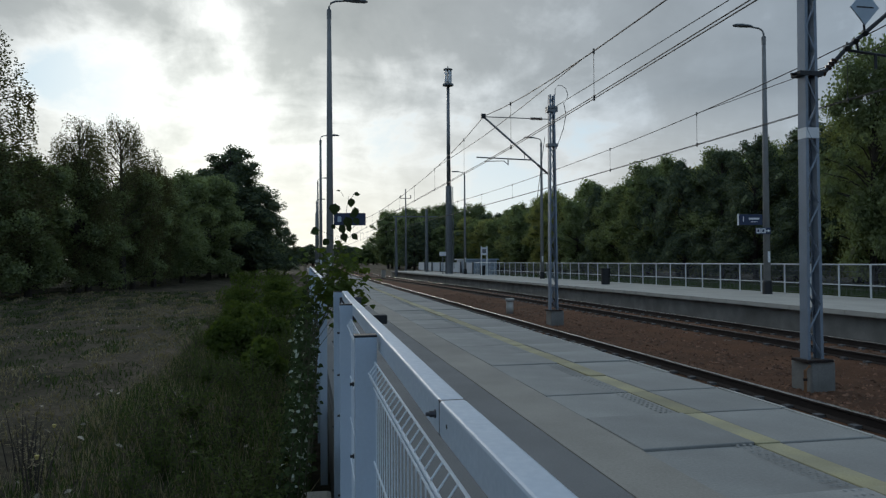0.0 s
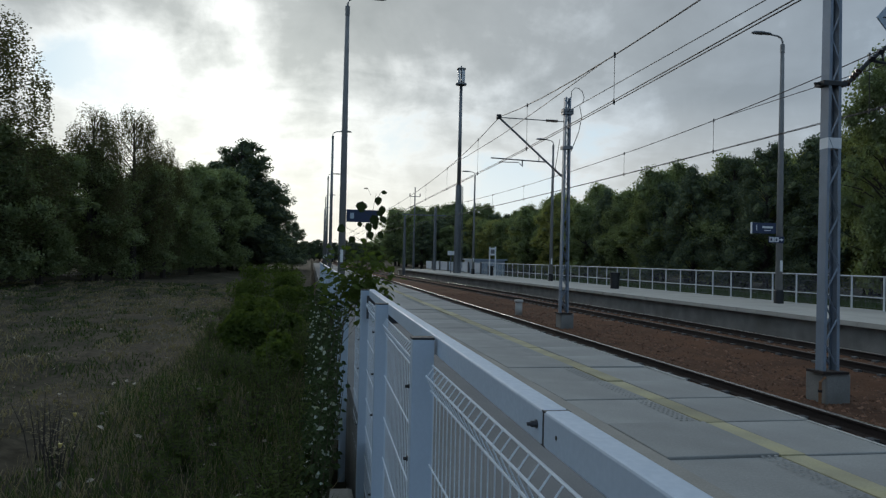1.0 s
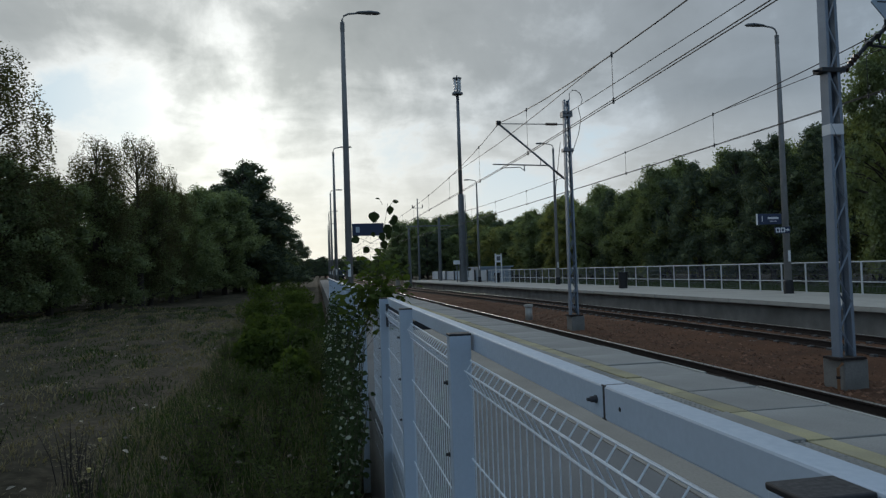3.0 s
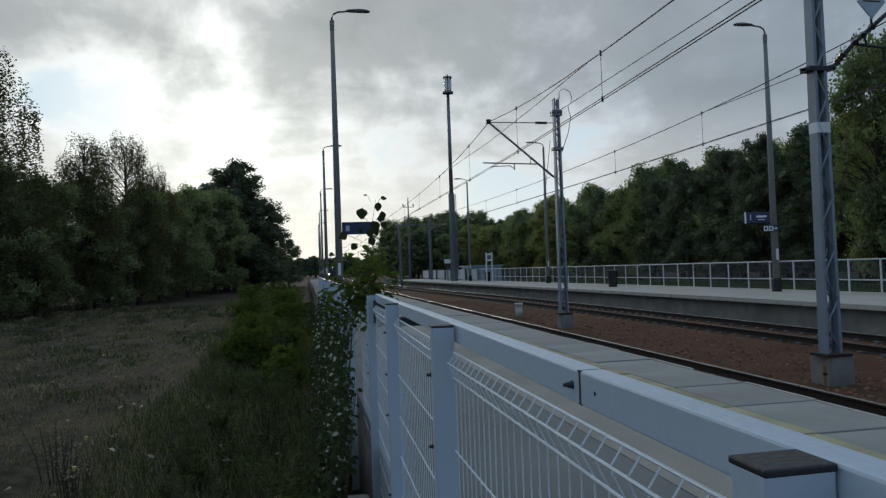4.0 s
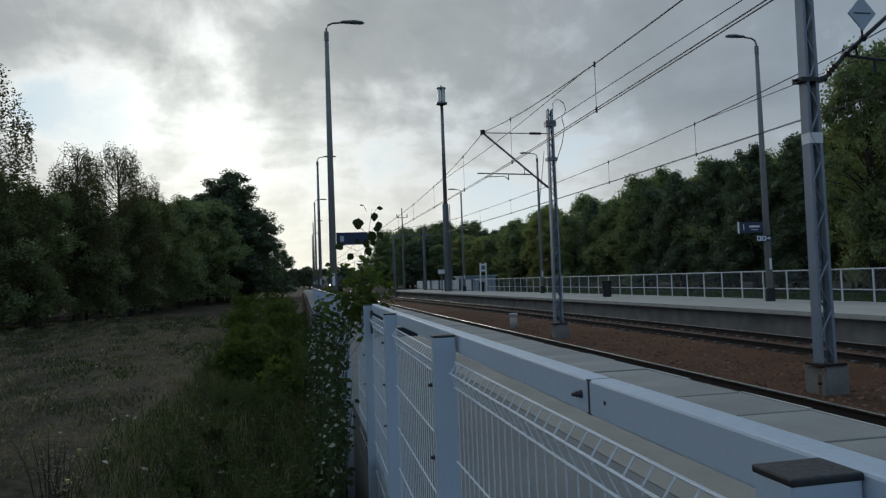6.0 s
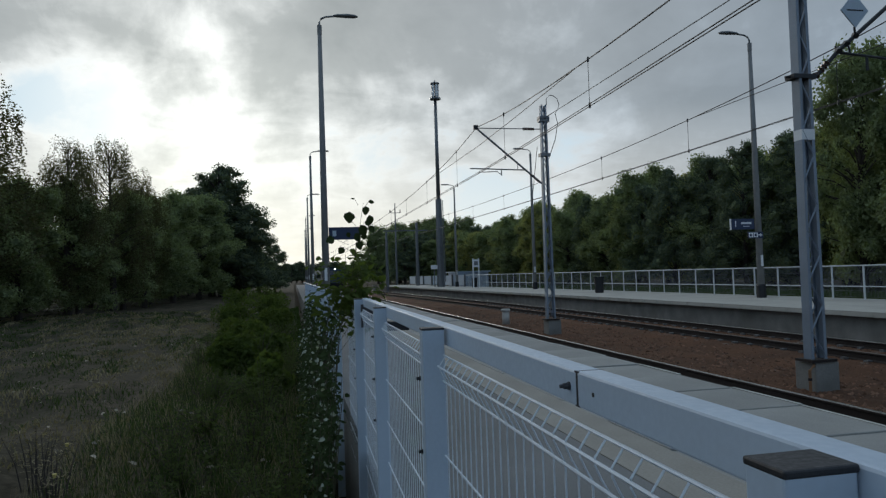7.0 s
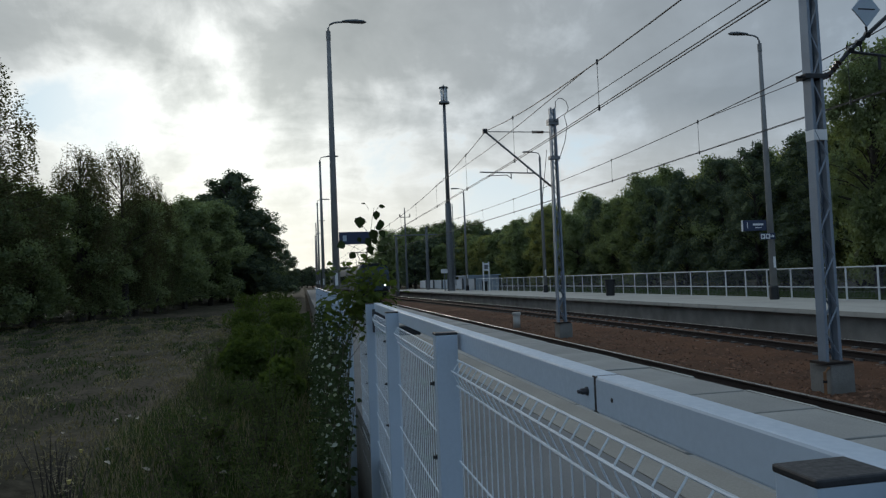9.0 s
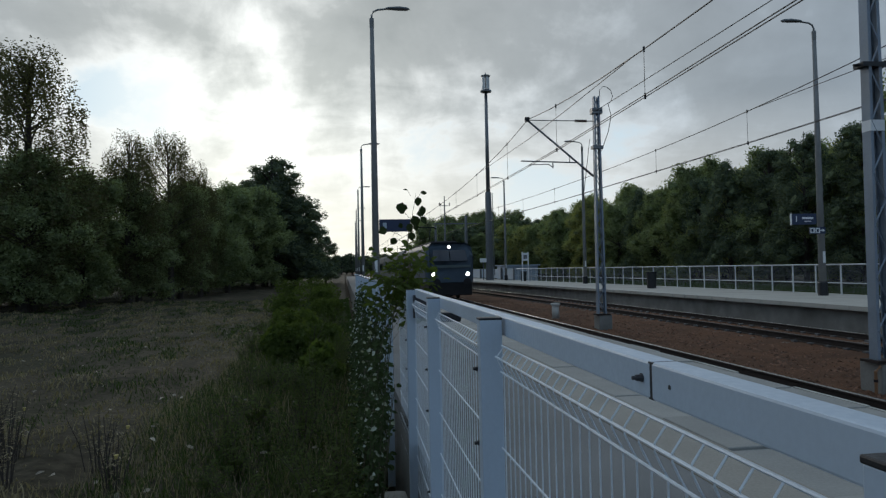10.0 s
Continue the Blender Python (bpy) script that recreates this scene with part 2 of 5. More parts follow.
def box(bm, x0, y0, z0, x1, y1, z1, bevel=0.0):
    vs = [bm.verts.new((x, y, z)) for z in (z0, z1) for y in (y0, y1) for x in (x0, x1)]
    fs = [bm.faces.new([vs[i] for i in f]) for f in ((0, 2, 3, 1), (4, 5, 7, 6), (0, 1, 5, 4), (2, 6, 7, 3), (0, 4, 6, 2), (1, 3, 7, 5))]
    if bevel:
        es = list({e for f in fs for e in f.edges})
        bmesh.ops.bevel(bm, geom=es, offset=bevel, segments=2, affect="EDGES", profile=0.5)
    return bm


def boxm(*a, **k):
    return box(bmesh.new(), *a, **k)


def tube(bm, pts, radii, sides=6, cap=True):
    """A round bar through the points."""
    pts = [Vector(p) for p in pts]
    if isinstance(radii, (int, float)):
        radii = [radii] * len(pts)
    rings = []
    for i, p in enumerate(pts):
        d = (pts[min(i + 1, len(pts) - 1)] - pts[max(i - 1, 0)])
        if d.length < 1e-9:
            d = Vector((0, 0, 1))
        d.normalize()
        a = d.orthogonal() if abs(d.z) > 0.9 else d.cross(Vector((0, 0, 1)))
        a.normalize()
        b = d.cross(a)
        rings.append([bm.verts.new(p + (a * math.cos(k * math.tau / sides) + b * math.sin(k * math.tau / sides)) * radii[i]) for k in range(sides)])
    for r0, r1 in zip(rings, rings[1:]):
        for k in range(sides):
            bm.faces.new((r0[k], r0[(k + 1) % sides], r1[(k + 1) % sides], r1[k]))
    if cap:
        bm.faces.new(rings[0][::-1])
        bm.faces.new(rings[-1])
    return bm


def tubem(*a, **k):
    return tube(bmesh.new(), *a, **k)


def prism(bm, profile, y0, y1):
    """A profile of (x, z) swept along y."""
    a = [bm.verts.new((x, y0, z)) for x, z in profile]
    b = [bm.verts.new((x, y1, z)) for x, z in profile]
    n = len(profile)
    for i in range(n):
        bm.faces.new((a[i], a[(i + 1) % n], b[(i + 1) % n], b[i]))
    bm.faces.new(a[::-1])
    bm.faces.new(b)
    bmesh.ops.recalc_face_normals(bm, faces=bm.faces)
    return bm


def sweep(bm, profile, line):
    """A profile of (x, z) carried along a plan line of (x, y)."""
    rings = [[bm.verts.new((x + px, y, pz)) for px, pz in profile] for x, y in line]
    n = len(profile)
    for r0, r1 in zip(rings, rings[1:]):
        for i in range(n):
            bm.faces.new((r0[i], r0[(i + 1) % n], r1[(i + 1) % n], r1[i]))
    bm.faces.new(rings[0][::-1])
    bm.faces.new(rings[-1])
    bmesh.ops.recalc_face_normals(bm, faces=bm.faces)
    return bm


def smooth01(t):
    t = max(0.0, min(1.0, t))
    return t * t * (3 - 2 * t)


def shift(y):
    """The far track and platform draw in towards the near track."""
    return -2.6 * smooth01((y - 18) / 85)


# ---- structure ----
EDGE, RAIL_Z, NEAR_AXIS, FAR_AXIS, FAR_EDGE = 3.95, -0.57, 5.66, 11.35, 13.05
FENCE_TOP, PITCH, POST_Y = 1.08, 1.5, 2.645


def ground_height(x, y):
    n = noise.noise(Vector((x * 0.35, y * 0.35, 0.0))) * 0.07 + noise.noise(Vector((x * 1.9 + y * 0.15, y * 0.35, 5.0))) * 0.12
    if x < -0.15:
        rise = 0.10 * smooth01((-x - 3) / 8)
        return -0.44 + n * smooth01((-x - 0.1) / 0.8) + rise
    if x < 17.6 + shift(y):
        return -1.02 + 0.02 * n
    return -0.55 + n


def build_ground():
    xs = [-4000, -1500, -500, -200, -100, -70, -50, -40, -32] + [-26 + 0.5 * i for i in range(24)] + [-14 + 0.25 * i for i in range(40)] + [-4 + 0.12 * i for i in range(31)] + [-0.28, -0.13, 0.2, 2, 4, 8, 12, 14] + [15 + 0.5 * i for i in range(12)] + [22, 26, 32, 40, 60, 100, 200, 500, 1500, 4000]
    ys = [-4000, -1000, -300, -100, -40, -20, -10, -5] + [-2 + 0.25 * i for i in range(68)] + [15 + 0.6 * i for i in range(60)] + [52 + 2 * i for i in range(30)] + [115, 125, 140, 160, 190, 240, 320, 500, 900, 2000, 5000]
    verts = [(x, y, ground_height(x, y)) for y in ys for x in xs]
    w = len(xs)
    faces = [(j * w + i, j * w + i + 1, (j + 1) * w + i + 1, (j + 1) * w + i) for j in range(len(ys) - 1) for i in range(w - 1)]
    me = bpy.data.meshes.new("ground")
    me.from_pydata(verts, [], faces)
    me.materials.append(SOIL)
    for p in me.polygons:
        p.use_smooth = True
    return tagged(new("ground", me), "rough meadow of dry and green grass beside the railway", "ground", kind="structure")


def line_y(y0, y1, step, x, bend=True):
    n = max(1, int((y1 - y0) / step))
    return [(x + (shift(y0 + (y1 - y0) * i / n) if bend else 0), y0 + (y1 - y0) * i / n) for i in range(n + 1)]


def build_trackbed():
    bm = bmesh.new()
    xs = [EDGE - 0.35 + 0.13 * i for i in range(78)]
    ys = [-30 + 2 * i for i in range(15)] + [0.3 * i for i in range(170)] + [51 + 3 * i for i in range(40)] + [180, 220, 300, 420, 600]
    rows = []
    for y in ys:
        row = []
        for x in xs:
            xx = x + shift(y) * smooth01((x - 7) / 3.5)
            mid = 1 - smooth01((abs(x - 8.45) - 0.8) / 0.9)
            z = RAIL_Z - 0.168 - 0.08 * mid + noise.noise(Vector((x * 2.5, y * 2.5, 2))) * 0.035 + noise.noise(Vector((x * 8, y * 8, 4))) * 0.02
            row.append(bm.verts.new((xx, y, z)))
        rows.append(row)
    for a, b in zip(rows, rows[1:]):
        for i in range(len(a) - 1):
            bm.faces.new((a[i], a[i + 1], b[i + 1], b[i]))
    bed = part("trackbed", bm, BALLAST, None, smooth=True)
    return tagged(bed, "rust-brown ballast bed under the two railway tracks", "trackbed", kind="structure")


def build_track(axis, bend, label):
    tr = thing("railway_track", label, "railway track", kind="structure")
    prof = [(-0.075, -0.172), (0.075, -0.172), (0.075, -0.155), (0.012, -0.13), (0.012, -0.045), (0.036, -0.03), (0.036, -0.004), (-0.036, -0.004), (-0.036, -0.03), (-0.012, -0.045), (-0.012, -0.13), (-0.075, -0.155)]
    for s in (-0.753, 0.753):
        ln = line_y(-30, 420, 4, axis + s, bend)
        rail = part("rail", sweep(bmesh.new(), [(x, z + RAIL_Z) for x, z in prof], ln), RUST, tr)
        part("rail_head", sweep(bmesh.new(), [(-0.033, RAIL_Z - 0.004), (0.033, RAIL_Z - 0.004), (0.028, RAIL_Z), (-0.028, RAIL_Z)], ln), STEEL_DULL if bend and s < 0 else STEEL_RAIL, rail, "polished running surface")
    return tr


def build_near_platform():
    p = tagged(part("platform", boxm(0.12, -12, -1.02, EDGE - 0.10, 150, -0.155), CONCRETE_OLD), "low concrete railway platform with a paved walkway", "platform", kind="structure")
    part("paving", boxm(0.125, -12, -0.15, 1.62, 150, 0.0), PAVER, p, "dark grey paving along the fence")
    part("kerb_band", boxm(1.63, -12, -0.15, 2.10, 150, 0.002), KERB, p, "pale concrete band")
    return p


def build_far_platform():
    prof = [(0.22, -1.05), (0.22, -0.14), (0.0, -0.14), (0.0, 0.0), (4.6, 0.0), (4.6, -1.05)]
    ln = line_y(-14, 92, 3, FAR_EDGE)
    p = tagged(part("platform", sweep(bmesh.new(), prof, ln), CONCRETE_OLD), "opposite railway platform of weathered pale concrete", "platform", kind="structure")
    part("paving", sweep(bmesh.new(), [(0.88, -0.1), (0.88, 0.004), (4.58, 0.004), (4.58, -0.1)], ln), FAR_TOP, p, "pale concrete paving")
    return p


ground = build_ground()
trackbed = build_trackbed()
near_track = build_track(NEAR_AXIS, False, "straight railway track with rusty rails beside the platform")
far_track = build_track(FAR_AXIS, True, "railway track with rusty rails along the opposite platform")
near_platform = build_near_platform()
far_platform = build_far_platform()


# ---- fence beside the camera ----
def fence_x(y):
    """The near bays swing slightly towards the track; the overgrown bays beyond stand a little back."""
    return 0.0 if y < 3.9 else (0.02 * (y - 3.9) if y < 7.5 else 0.0)


def build_fence():
    """Bays of wire mesh between square posts, each bay's post, panel and top rail being one thing."""
    mesh_zs = [0.932, 0.722, 0.515, 0.315, 0.115, -0.085, -0.285]
    y0, y1 = 0.050, PITCH - 0.002
    xm = 0.061
    wires = [(xm - 0.004, z) for z in mesh_zs] + [(xm, 1.004), (xm - 0.018, 0.974)]
    bmv = bmesh.new()
    n = 28
    for i in range(n):
        y = y0 + (y1 - y0) * (i + 0.5) / n
        tube(bmv, [(xm, y, 1.004), (xm - 0.018, y, 0.979), (xm - 0.018, y, 0.968), (xm - 0.010, y, 0.950), (xm, y, 0.932), (xm, y, -0.33)], 0.0018, 4)
    first = None
    for k in range(-6, 16):
        at = (fence_x(POST_Y + PITCH * k), POST_Y + PITCH * k - (0.02 if k < 1 else 0.0), 0)
        if first is None:
            first = thing("fence_bay", "pale blue-white wire mesh fence bay with a square post", "fence", at, "fence bays along the platform")
            post = part("post", boxm(0.0, 0.0, -0.75, 0.064, 0.048, FENCE_TOP - 0.004, bevel=0.003), WHITE, first)
            part("cap", boxm(-0.001, -0.001, FENCE_TOP - 0.006, 0.065, 0.049, FENCE_TOP + 0.001, bevel=0.002), CAP, post, "black plastic post cap")
            for z in (0.932, 0.72, 0.515, 0.115):
                b = bmesh.new()
                box(b, -0.004, 0.05, z - 0.006, 0.002, 0.062, z + 0.006)
                tube(b, [(-0.012, 0.056, z), (0.03, 0.056, z)], 0.005, 6)
                part("clip", b, CAP, post, "black fixing clip")
            for x, z in wires:
                part("wire", tubem([(x, y0, z), (x, y1, z)], 0.0028, 6), WIRE_WHITE, first)
            tagged(part("wire_mesh", bmv, WIRE_WHITE, first), kind="stuff")
        else:
            copy_thing(first, pose(*at, rz=-0.9 if k in (1, 2) else 0))
    # top rail in lengths of 3 m, joined with a gap
    rail0 = None
    for k in range(-4, 10):
        y = 3.172 + 3.0 * k
        if rail0 is None:
            rail0 = thing("top_rail", "pale blue-white box-section handrail bolted along the fence", "handrail", (0, y, 0), "handrail lengths on the fence")
            part("beam", boxm(0.066, 0.0015, 1.026, 0.108, 2.9985, 1.081, bevel=0.004), WHITE, rail0)
            part("joint_sleeve", boxm(0.0665, 2.992, 1.0265, 0.1075, 3.008, 1.0805), CAP, rail0, "dark joint between rail lengths")
            yy, zz = 0.030, 1.054
            bolt = part("bolt", tubem([(0.050, yy, zz), (0.066, yy, zz)], 0.003, 8), ZINC, rail0)
            part("nut", tubem([(0.056, yy, zz), (0.0645, yy, zz)], 0.0052, 6), ZINC, bolt)
            part("washer", tubem([(0.0635, yy, zz), (0.0658, yy, zz)], 0.0068, 10), ZINC, bolt)
            part("bolt_hole", tubem([(0.0652, 2.94, 1.054), (0.0662, 2.94, 1.054)], 0.0035, 8), CAP, rail0)
        elif k == 0:
            copy_thing(rail0, pose(0, y, 0, rz=-0.7))
        elif k == 1:
            end = thing("top_rail", "short pale blue-white handrail length ending at a fence post", "handrail", (0.037, y, 0), "handrail lengths on the fence")
            part("beam", boxm(0.066, 0.0015, 1.026, 0.108, 1.05, 1.081, bevel=0.004), WHITE, end)
            end.rotation_euler = (0, 0, radians(-1.2))
        else:
            copy_thing(rail0, pose(fence_x(y), y, 0))


build_fence()


# ---- opposite railing ----
def build_railing():
    first = None
    pitch = 1.31
    for k in range(-10, 34):
        y = 22.2 + pitch * k
        a, b = 17.1 + shift(y), 17.1 + shift(y + pitch)
        bm_t = tubem([(0, 0, 1.08), (b - a, pitch, 1.08)], 0.024, 6)
        r = thing("railing_bay", "white tubular railing bay at the back of the platform", "railing", (a, y, 0), "railing bays on the opposite platform")
        part("handrail", bm_t, RAILING, r)
        part("mid_rail", tubem([(0, 0, 0.42), (b - a, pitch, 0.42)], 0.020, 6), RAILING, r)
        if first is None:
            b2 = bmesh.new()
            for i in range(24):
                tube(b2, [(0, 0.05 + 0.0525 * i, 0.08), (0, 0.05 + 0.0525 * i, 1.05)], 0.0035, 3, False)
            for i in range(6):
                tube(b2, [(0, 0.03, 0.09 + 0.19 * i), (0, pitch - 0.03, 0.09 + 0.19 * i)], 0.004, 3, False)
            first = bpy.data.meshes.new("infill_mesh")
            b2.to_mesh(first)
            b2.free()
            first.materials.append(GALV)
        part("post", boxm(-0.021, -0.021, 0, 0.021, 0.021, 1.08), RAILING, r)
        inf = new("infill_mesh", first)
        inf.parent = r
        inf.rotation_euler = (0, 0, -math.atan2(b - a, pitch))
        tagged(inf, kind="stuff")


build_railing()


# ---- lamps ----
def build_lamp(at, turn, height=9.75, label=""):
    lamp = thing("street_lamp", label or "tall tapered grey platform lamp with a single curved arm", "lamp", at, "platform lamps")
    base = part("base", tubem([(0, 0, 0), (0, 0, 0.45), (0, 0, 0.5)], [0.17, 0.16, 0.12], 12), DARK, lamp, "dark painted foot")
    part("pole", tubem([(0, 0, 0.4), (0, 0, height * 0.6), (0, 0, height - 0.15)], [0.125, 0.095, 0.065], 12), POLE, lamp, smooth=True)
    part("collar", tubem([(0, 0, height - 0.3), (0, 0, height)], 0.075, 10), POLE, lamp)
    arm = part("arm", tubem([(0, 0, height - 0.1), (0, 0, height + 0.1), (0.06 * turn, 0, height + 0.22), (0.2 * turn, 0, height + 0.29), (0.55 * turn, 0, height + 0.33)], 0.032, 8), POLE, lamp, smooth=True)
    h = bmesh.new()
    tube(h, [(0.45 * turn, 0, height + 0.33), (0.55 * turn, 0, height + 0.345), (0.9 * turn, 0, height + 0.36), (1.15 * turn, 0, height + 0.34), (1.25 * turn, 0, height + 0.33)], [0.04, 0.085, 0.12, 0.10, 0.03], 10)
    for v in h.verts:
        v.co.z = height + 0.345 + (v.co.z - height - 0.345) * 0.55
    head = part("lamp_head", h, GALV, arm, smooth=True)
    part("hatch", boxm(-0.05, -0.135, 1.15, 0.04, -0.12, 1.55), SIGN_WHITE, lamp, "pale notice plate")
    return lamp


for y, z0, hh in ((24.85, 0.0, 9.4), (49.5, 0.0, 9.4), (74.0, 0.0, 9.4), (98.5, 0.0, 9.4), (123, 0.0, 9.4)):
    build_lamp((0.66 + 0.0105 * (y - 24.85), y, z0), 1, hh)
for x, y in ((16.25, 24.7), (15.85, 48.0), (14.75, 66.8)):
    build_lamp((x, y, 0), -1, 9.35)


# ---- masts and wires ----
def lattice_mast(at, height, label, banded):
    """Two channel uprights tied by diagonal lacing on a concrete block."""
    m = thing("catenary_mast", label, "catenary mast", at, "catenary masts between the tracks")
    found = bmesh.new()
    box(found, -0.14, -0.16, -0.35, 0.30, 0.32, 0.47, bevel=0.03)
    part("foundation", found, CONCRETE_OLD, m, "stained concrete foundation block")
    w0, w1 = 0.145, 0.09
    for s in (-1, 1):
        b = bmesh.new()
        vs = []
        for z, w in ((0.46, w0), (height, w1)):
            vs.append([b.verts.new((s * w + dx * s, dy, z)) for dx, dy in ((0.0, -0.09), (0.0, 0.09), (-0.05, 0.09), (-0.05, 0.078), (-0.012, 0.078), (-0.012, -0.078), (-0.05, -0.078), (-0.05, -0.09))])
        for i in range(8):
            b.faces.new((vs[0][i], vs[0][(i + 1) % 8], vs[1][(i + 1) % 8], vs[1][i]))
        b.faces.new(vs[1])
        bmesh.ops.recalc_face_normals(b, faces=b.faces)
        part("upright", b, MAST, m)
    n = int(height / 0.42)
    for side in (-0.082, 0.082):
        for i in range(n):
            z0, z1 = 0.55 + (height - 0.62) * i / n, 0.55 + (height - 0.62) * (i + 1) / n
            wa = w0 + (w1 - w0) * z0 / height - 0.02
            s = 1 if i % 2 else -1
            part("lacing", tubem([(-s * wa, side, z0), (s * wa, side, z1)], 0.016, 4), MAST, m)
    part("base_plate", boxm(-0.22, -0.19, 0.465, 0.24, 0.2, 0.505), RUST, m)
    if banded:
        part("pale_band", boxm(-0.122, -0.0935, 4.03, 0.122, 0.0935, 4.20), SIGN_WHITE, m, "white painted marking band")
    return m


def insulator(bm, a, b, r=0.055, n=7):
    a, b = Vector(a), Vector(b)
    pts, rad = [], []
    for i in range(n * 2 + 1):
        pts.append(a + (b - a) * i / (n * 2))
        rad.append(r if i % 2 else r * 0.45)
    return tube(bm, pts, rad, 8)


MB, MA = (7.82, 12.0), (7.75, 23.7)
mast_b = lattice_mast((*MB, -0.82), 8.3, "blue-grey laced steel catenary mast on a concrete block", True)
mast_a = lattice_mast((*MA, -0.82), 7.47, "laced steel catenary mast with a long diagonal bracket", False)
CONTACT = 4.42


def bracket_a():
    b = thing("cantilever", "galvanised cantilever bracket holding the overhead wire", "cantilever", (MA[0], MA[1], 0))
    tip = (-2.28, 0, 5.87)
    root = (-0.14, 0, 4.08)
    part("strut", tubem([root, tip], 0.034, 8), GALV, b)
    part("tie_bar", tubem([(-0.1, 0, 5.86), tip], 0.016, 6), GALV, b)
    part("tie_insulator", insulator(bmesh.new(), (-0.32, 0, 5.86), (-0.72, 0, 5.862)), PORCELAIN, b)
    part("strut_insulator", insulator(bmesh.new(), (-0.18, 0, 4.11), (-0.50, 0, 4.38), 0.05), PORCELAIN, b)
    part("registration_tube", tubem([(-2.52, 0, 4.57), (-0.70, 0, 4.52)], 0.022, 6), GALV, b)
    part("drop_bracket", tubem([(-1.48, 0, 4.55), (-1.48, 0, 4.34)], 0.018, 6), GALV, b)
    part("steady_arm", tubem([(-1.48, 0, 4.36), (-1.62, 0, 4.47), (-2.2, 0, 4.45), (-2.25, 0, CONTACT + 0.01)], 0.014, 6), GALV, b)
    part("hanger", tubem([(-0.93, 0, 4.74), (-0.93, 0, 4.53)], 0.012, 6), GALV, b)
    part("head_clamp", boxm(-2.36, -0.05, 5.82, -2.22, 0.05, 5.96), DARK, b)
    part("jumper", tubem([(0.13, 0, 6.66), (0.13, 0, 6.86), (0.24, 0, 6.98), (0.36, 0, 6.98), (0.50, 0, 6.88), (0.57, 0, 6.68), (0.52, 0, 6.52), (0.42, 0, 6.40), (0.50, 0, 6.05), (0.40, 0, 5.55), (0.15, 0, 4.9)], 0.012, 5), CABLE, b, "looped jumper cable")
    for z in (6.22, 5.01, 6.14):
        part("mast_clamp", boxm(-0.17, -0.12, z - 0.05, 0.17, 0.12, z + 0.05), GALV, b)
    part("weight_wire", tubem([(-0.2, 0.1, 5.3), (-0.48, 0.1, 3.3)], 0.010, 5), CABLE, b)
    return b


def bracket_b():
    x, y = MB
    b = thing("cantilever", "dark cantilever bracket reaching over the far track", "cantilever", (x, y, 0))
    part("strut", tubem([(0.12, 0, 4.26), (0.30, 0, 4.29), (0.72, 0, 4.70), (2.35, 0, 5.98)], 0.036, 8), DARK, b)
    part("strut_insulator", insulator(bmesh.new(), (0.16, 0, 4.255), (0.33, 0, 4.30), 0.06, 3), PORCELAIN, b)
    part("strut_insulator", insulator(bmesh.new(), (0.36, 0, 4.35), (0.52, 0, 4.52), 0.06, 3), PORCELAIN, b)
    part("registration_tube", tubem([(0.78, 0, 4.68), (2.5, 0, 4.55)], 0.024, 6), DARK, b)
    part("hanger", tubem([(0.92, 0, 4.86), (0.96, 0, 4.67)], 0.018, 6), DARK, b)
    part("drop_bracket", tubem([(1.28, 0, 4.64), (1.28, 0, 4.40)], 0.026, 6), DARK, b)
    part("tie_bar", tubem([(0.1, 0, 6.1), (2.35, 0, 6.0)], 0.016, 6), GALV, b)
    for s in (0.74, 0.90, 1.08):
        z = 4.70 + (s - 0.72) * 0.785
        part("clamp", tubem([(s - 0.04, -0.06, z - 0.03), (s + 0.04, 0.06, z + 0.03)], 0.05, 6), DARK, b)
    part("mast_clamp", boxm(-0.22, -0.11, 4.21, 0.20, 0.11, 4.28), DARK, b)
    part("clamp_bolt", tubem([(-0.30, 0, 4.245), (-0.20, 0, 4.245)], 0.022, 6), DARK, b)
    return b


bracket_a()
bracket_b()


def diamond():
    x, y = MB
    d = thing("diamond_sign", "blue-grey diamond-shaped sign on the bracket", "sign", (x + 1.03, y - 0.06, 5.38))
    bm = bmesh.new()
    prism(bm, [(0, -0.29), (0.265, 0), (0, 0.29), (-0.265, 0)], -0.012, 0.012)
    plate = part("plate", bm, TANK, d)
    part("seam", boxm(-0.16, -0.0145, -0.012, 0.16, -0.0125, 0.012), DARK, plate)
    part("stem", tubem([(0, 0.02, -0.27), (0.03, 0.04, -0.41)], 0.02, 6), DARK, d)
    return d


diamond()
stake = thing("cable_pipe", "rusty orange cable pipe beside the mast's foot", "pipe", (MB[0] - 0.30, MB[1] - 0.22, -0.80))
part("pipe", tubem([(0, 0, 0), (0, 0, 0.34), (0.12, 0.05, 0.40)], 0.025, 6), mat("rusty_orange_pipe", (0.26, 0.13, 0.06), 0.8, 0, 0.3, 8, 60, 0.1), stake)
part("collar", tubem([(0, 0, 0.18), (0, 0, 0.22)], 0.034, 6), RUST, stake)


def sag(a, b, drop, n=14):
    a, b = Vector(a), Vector(b)
    return [a + (b - a) * (i / n) - Vector((0, 0, 4 * drop * (i / n) * (1 - i / n))) for i in range(n + 1)]


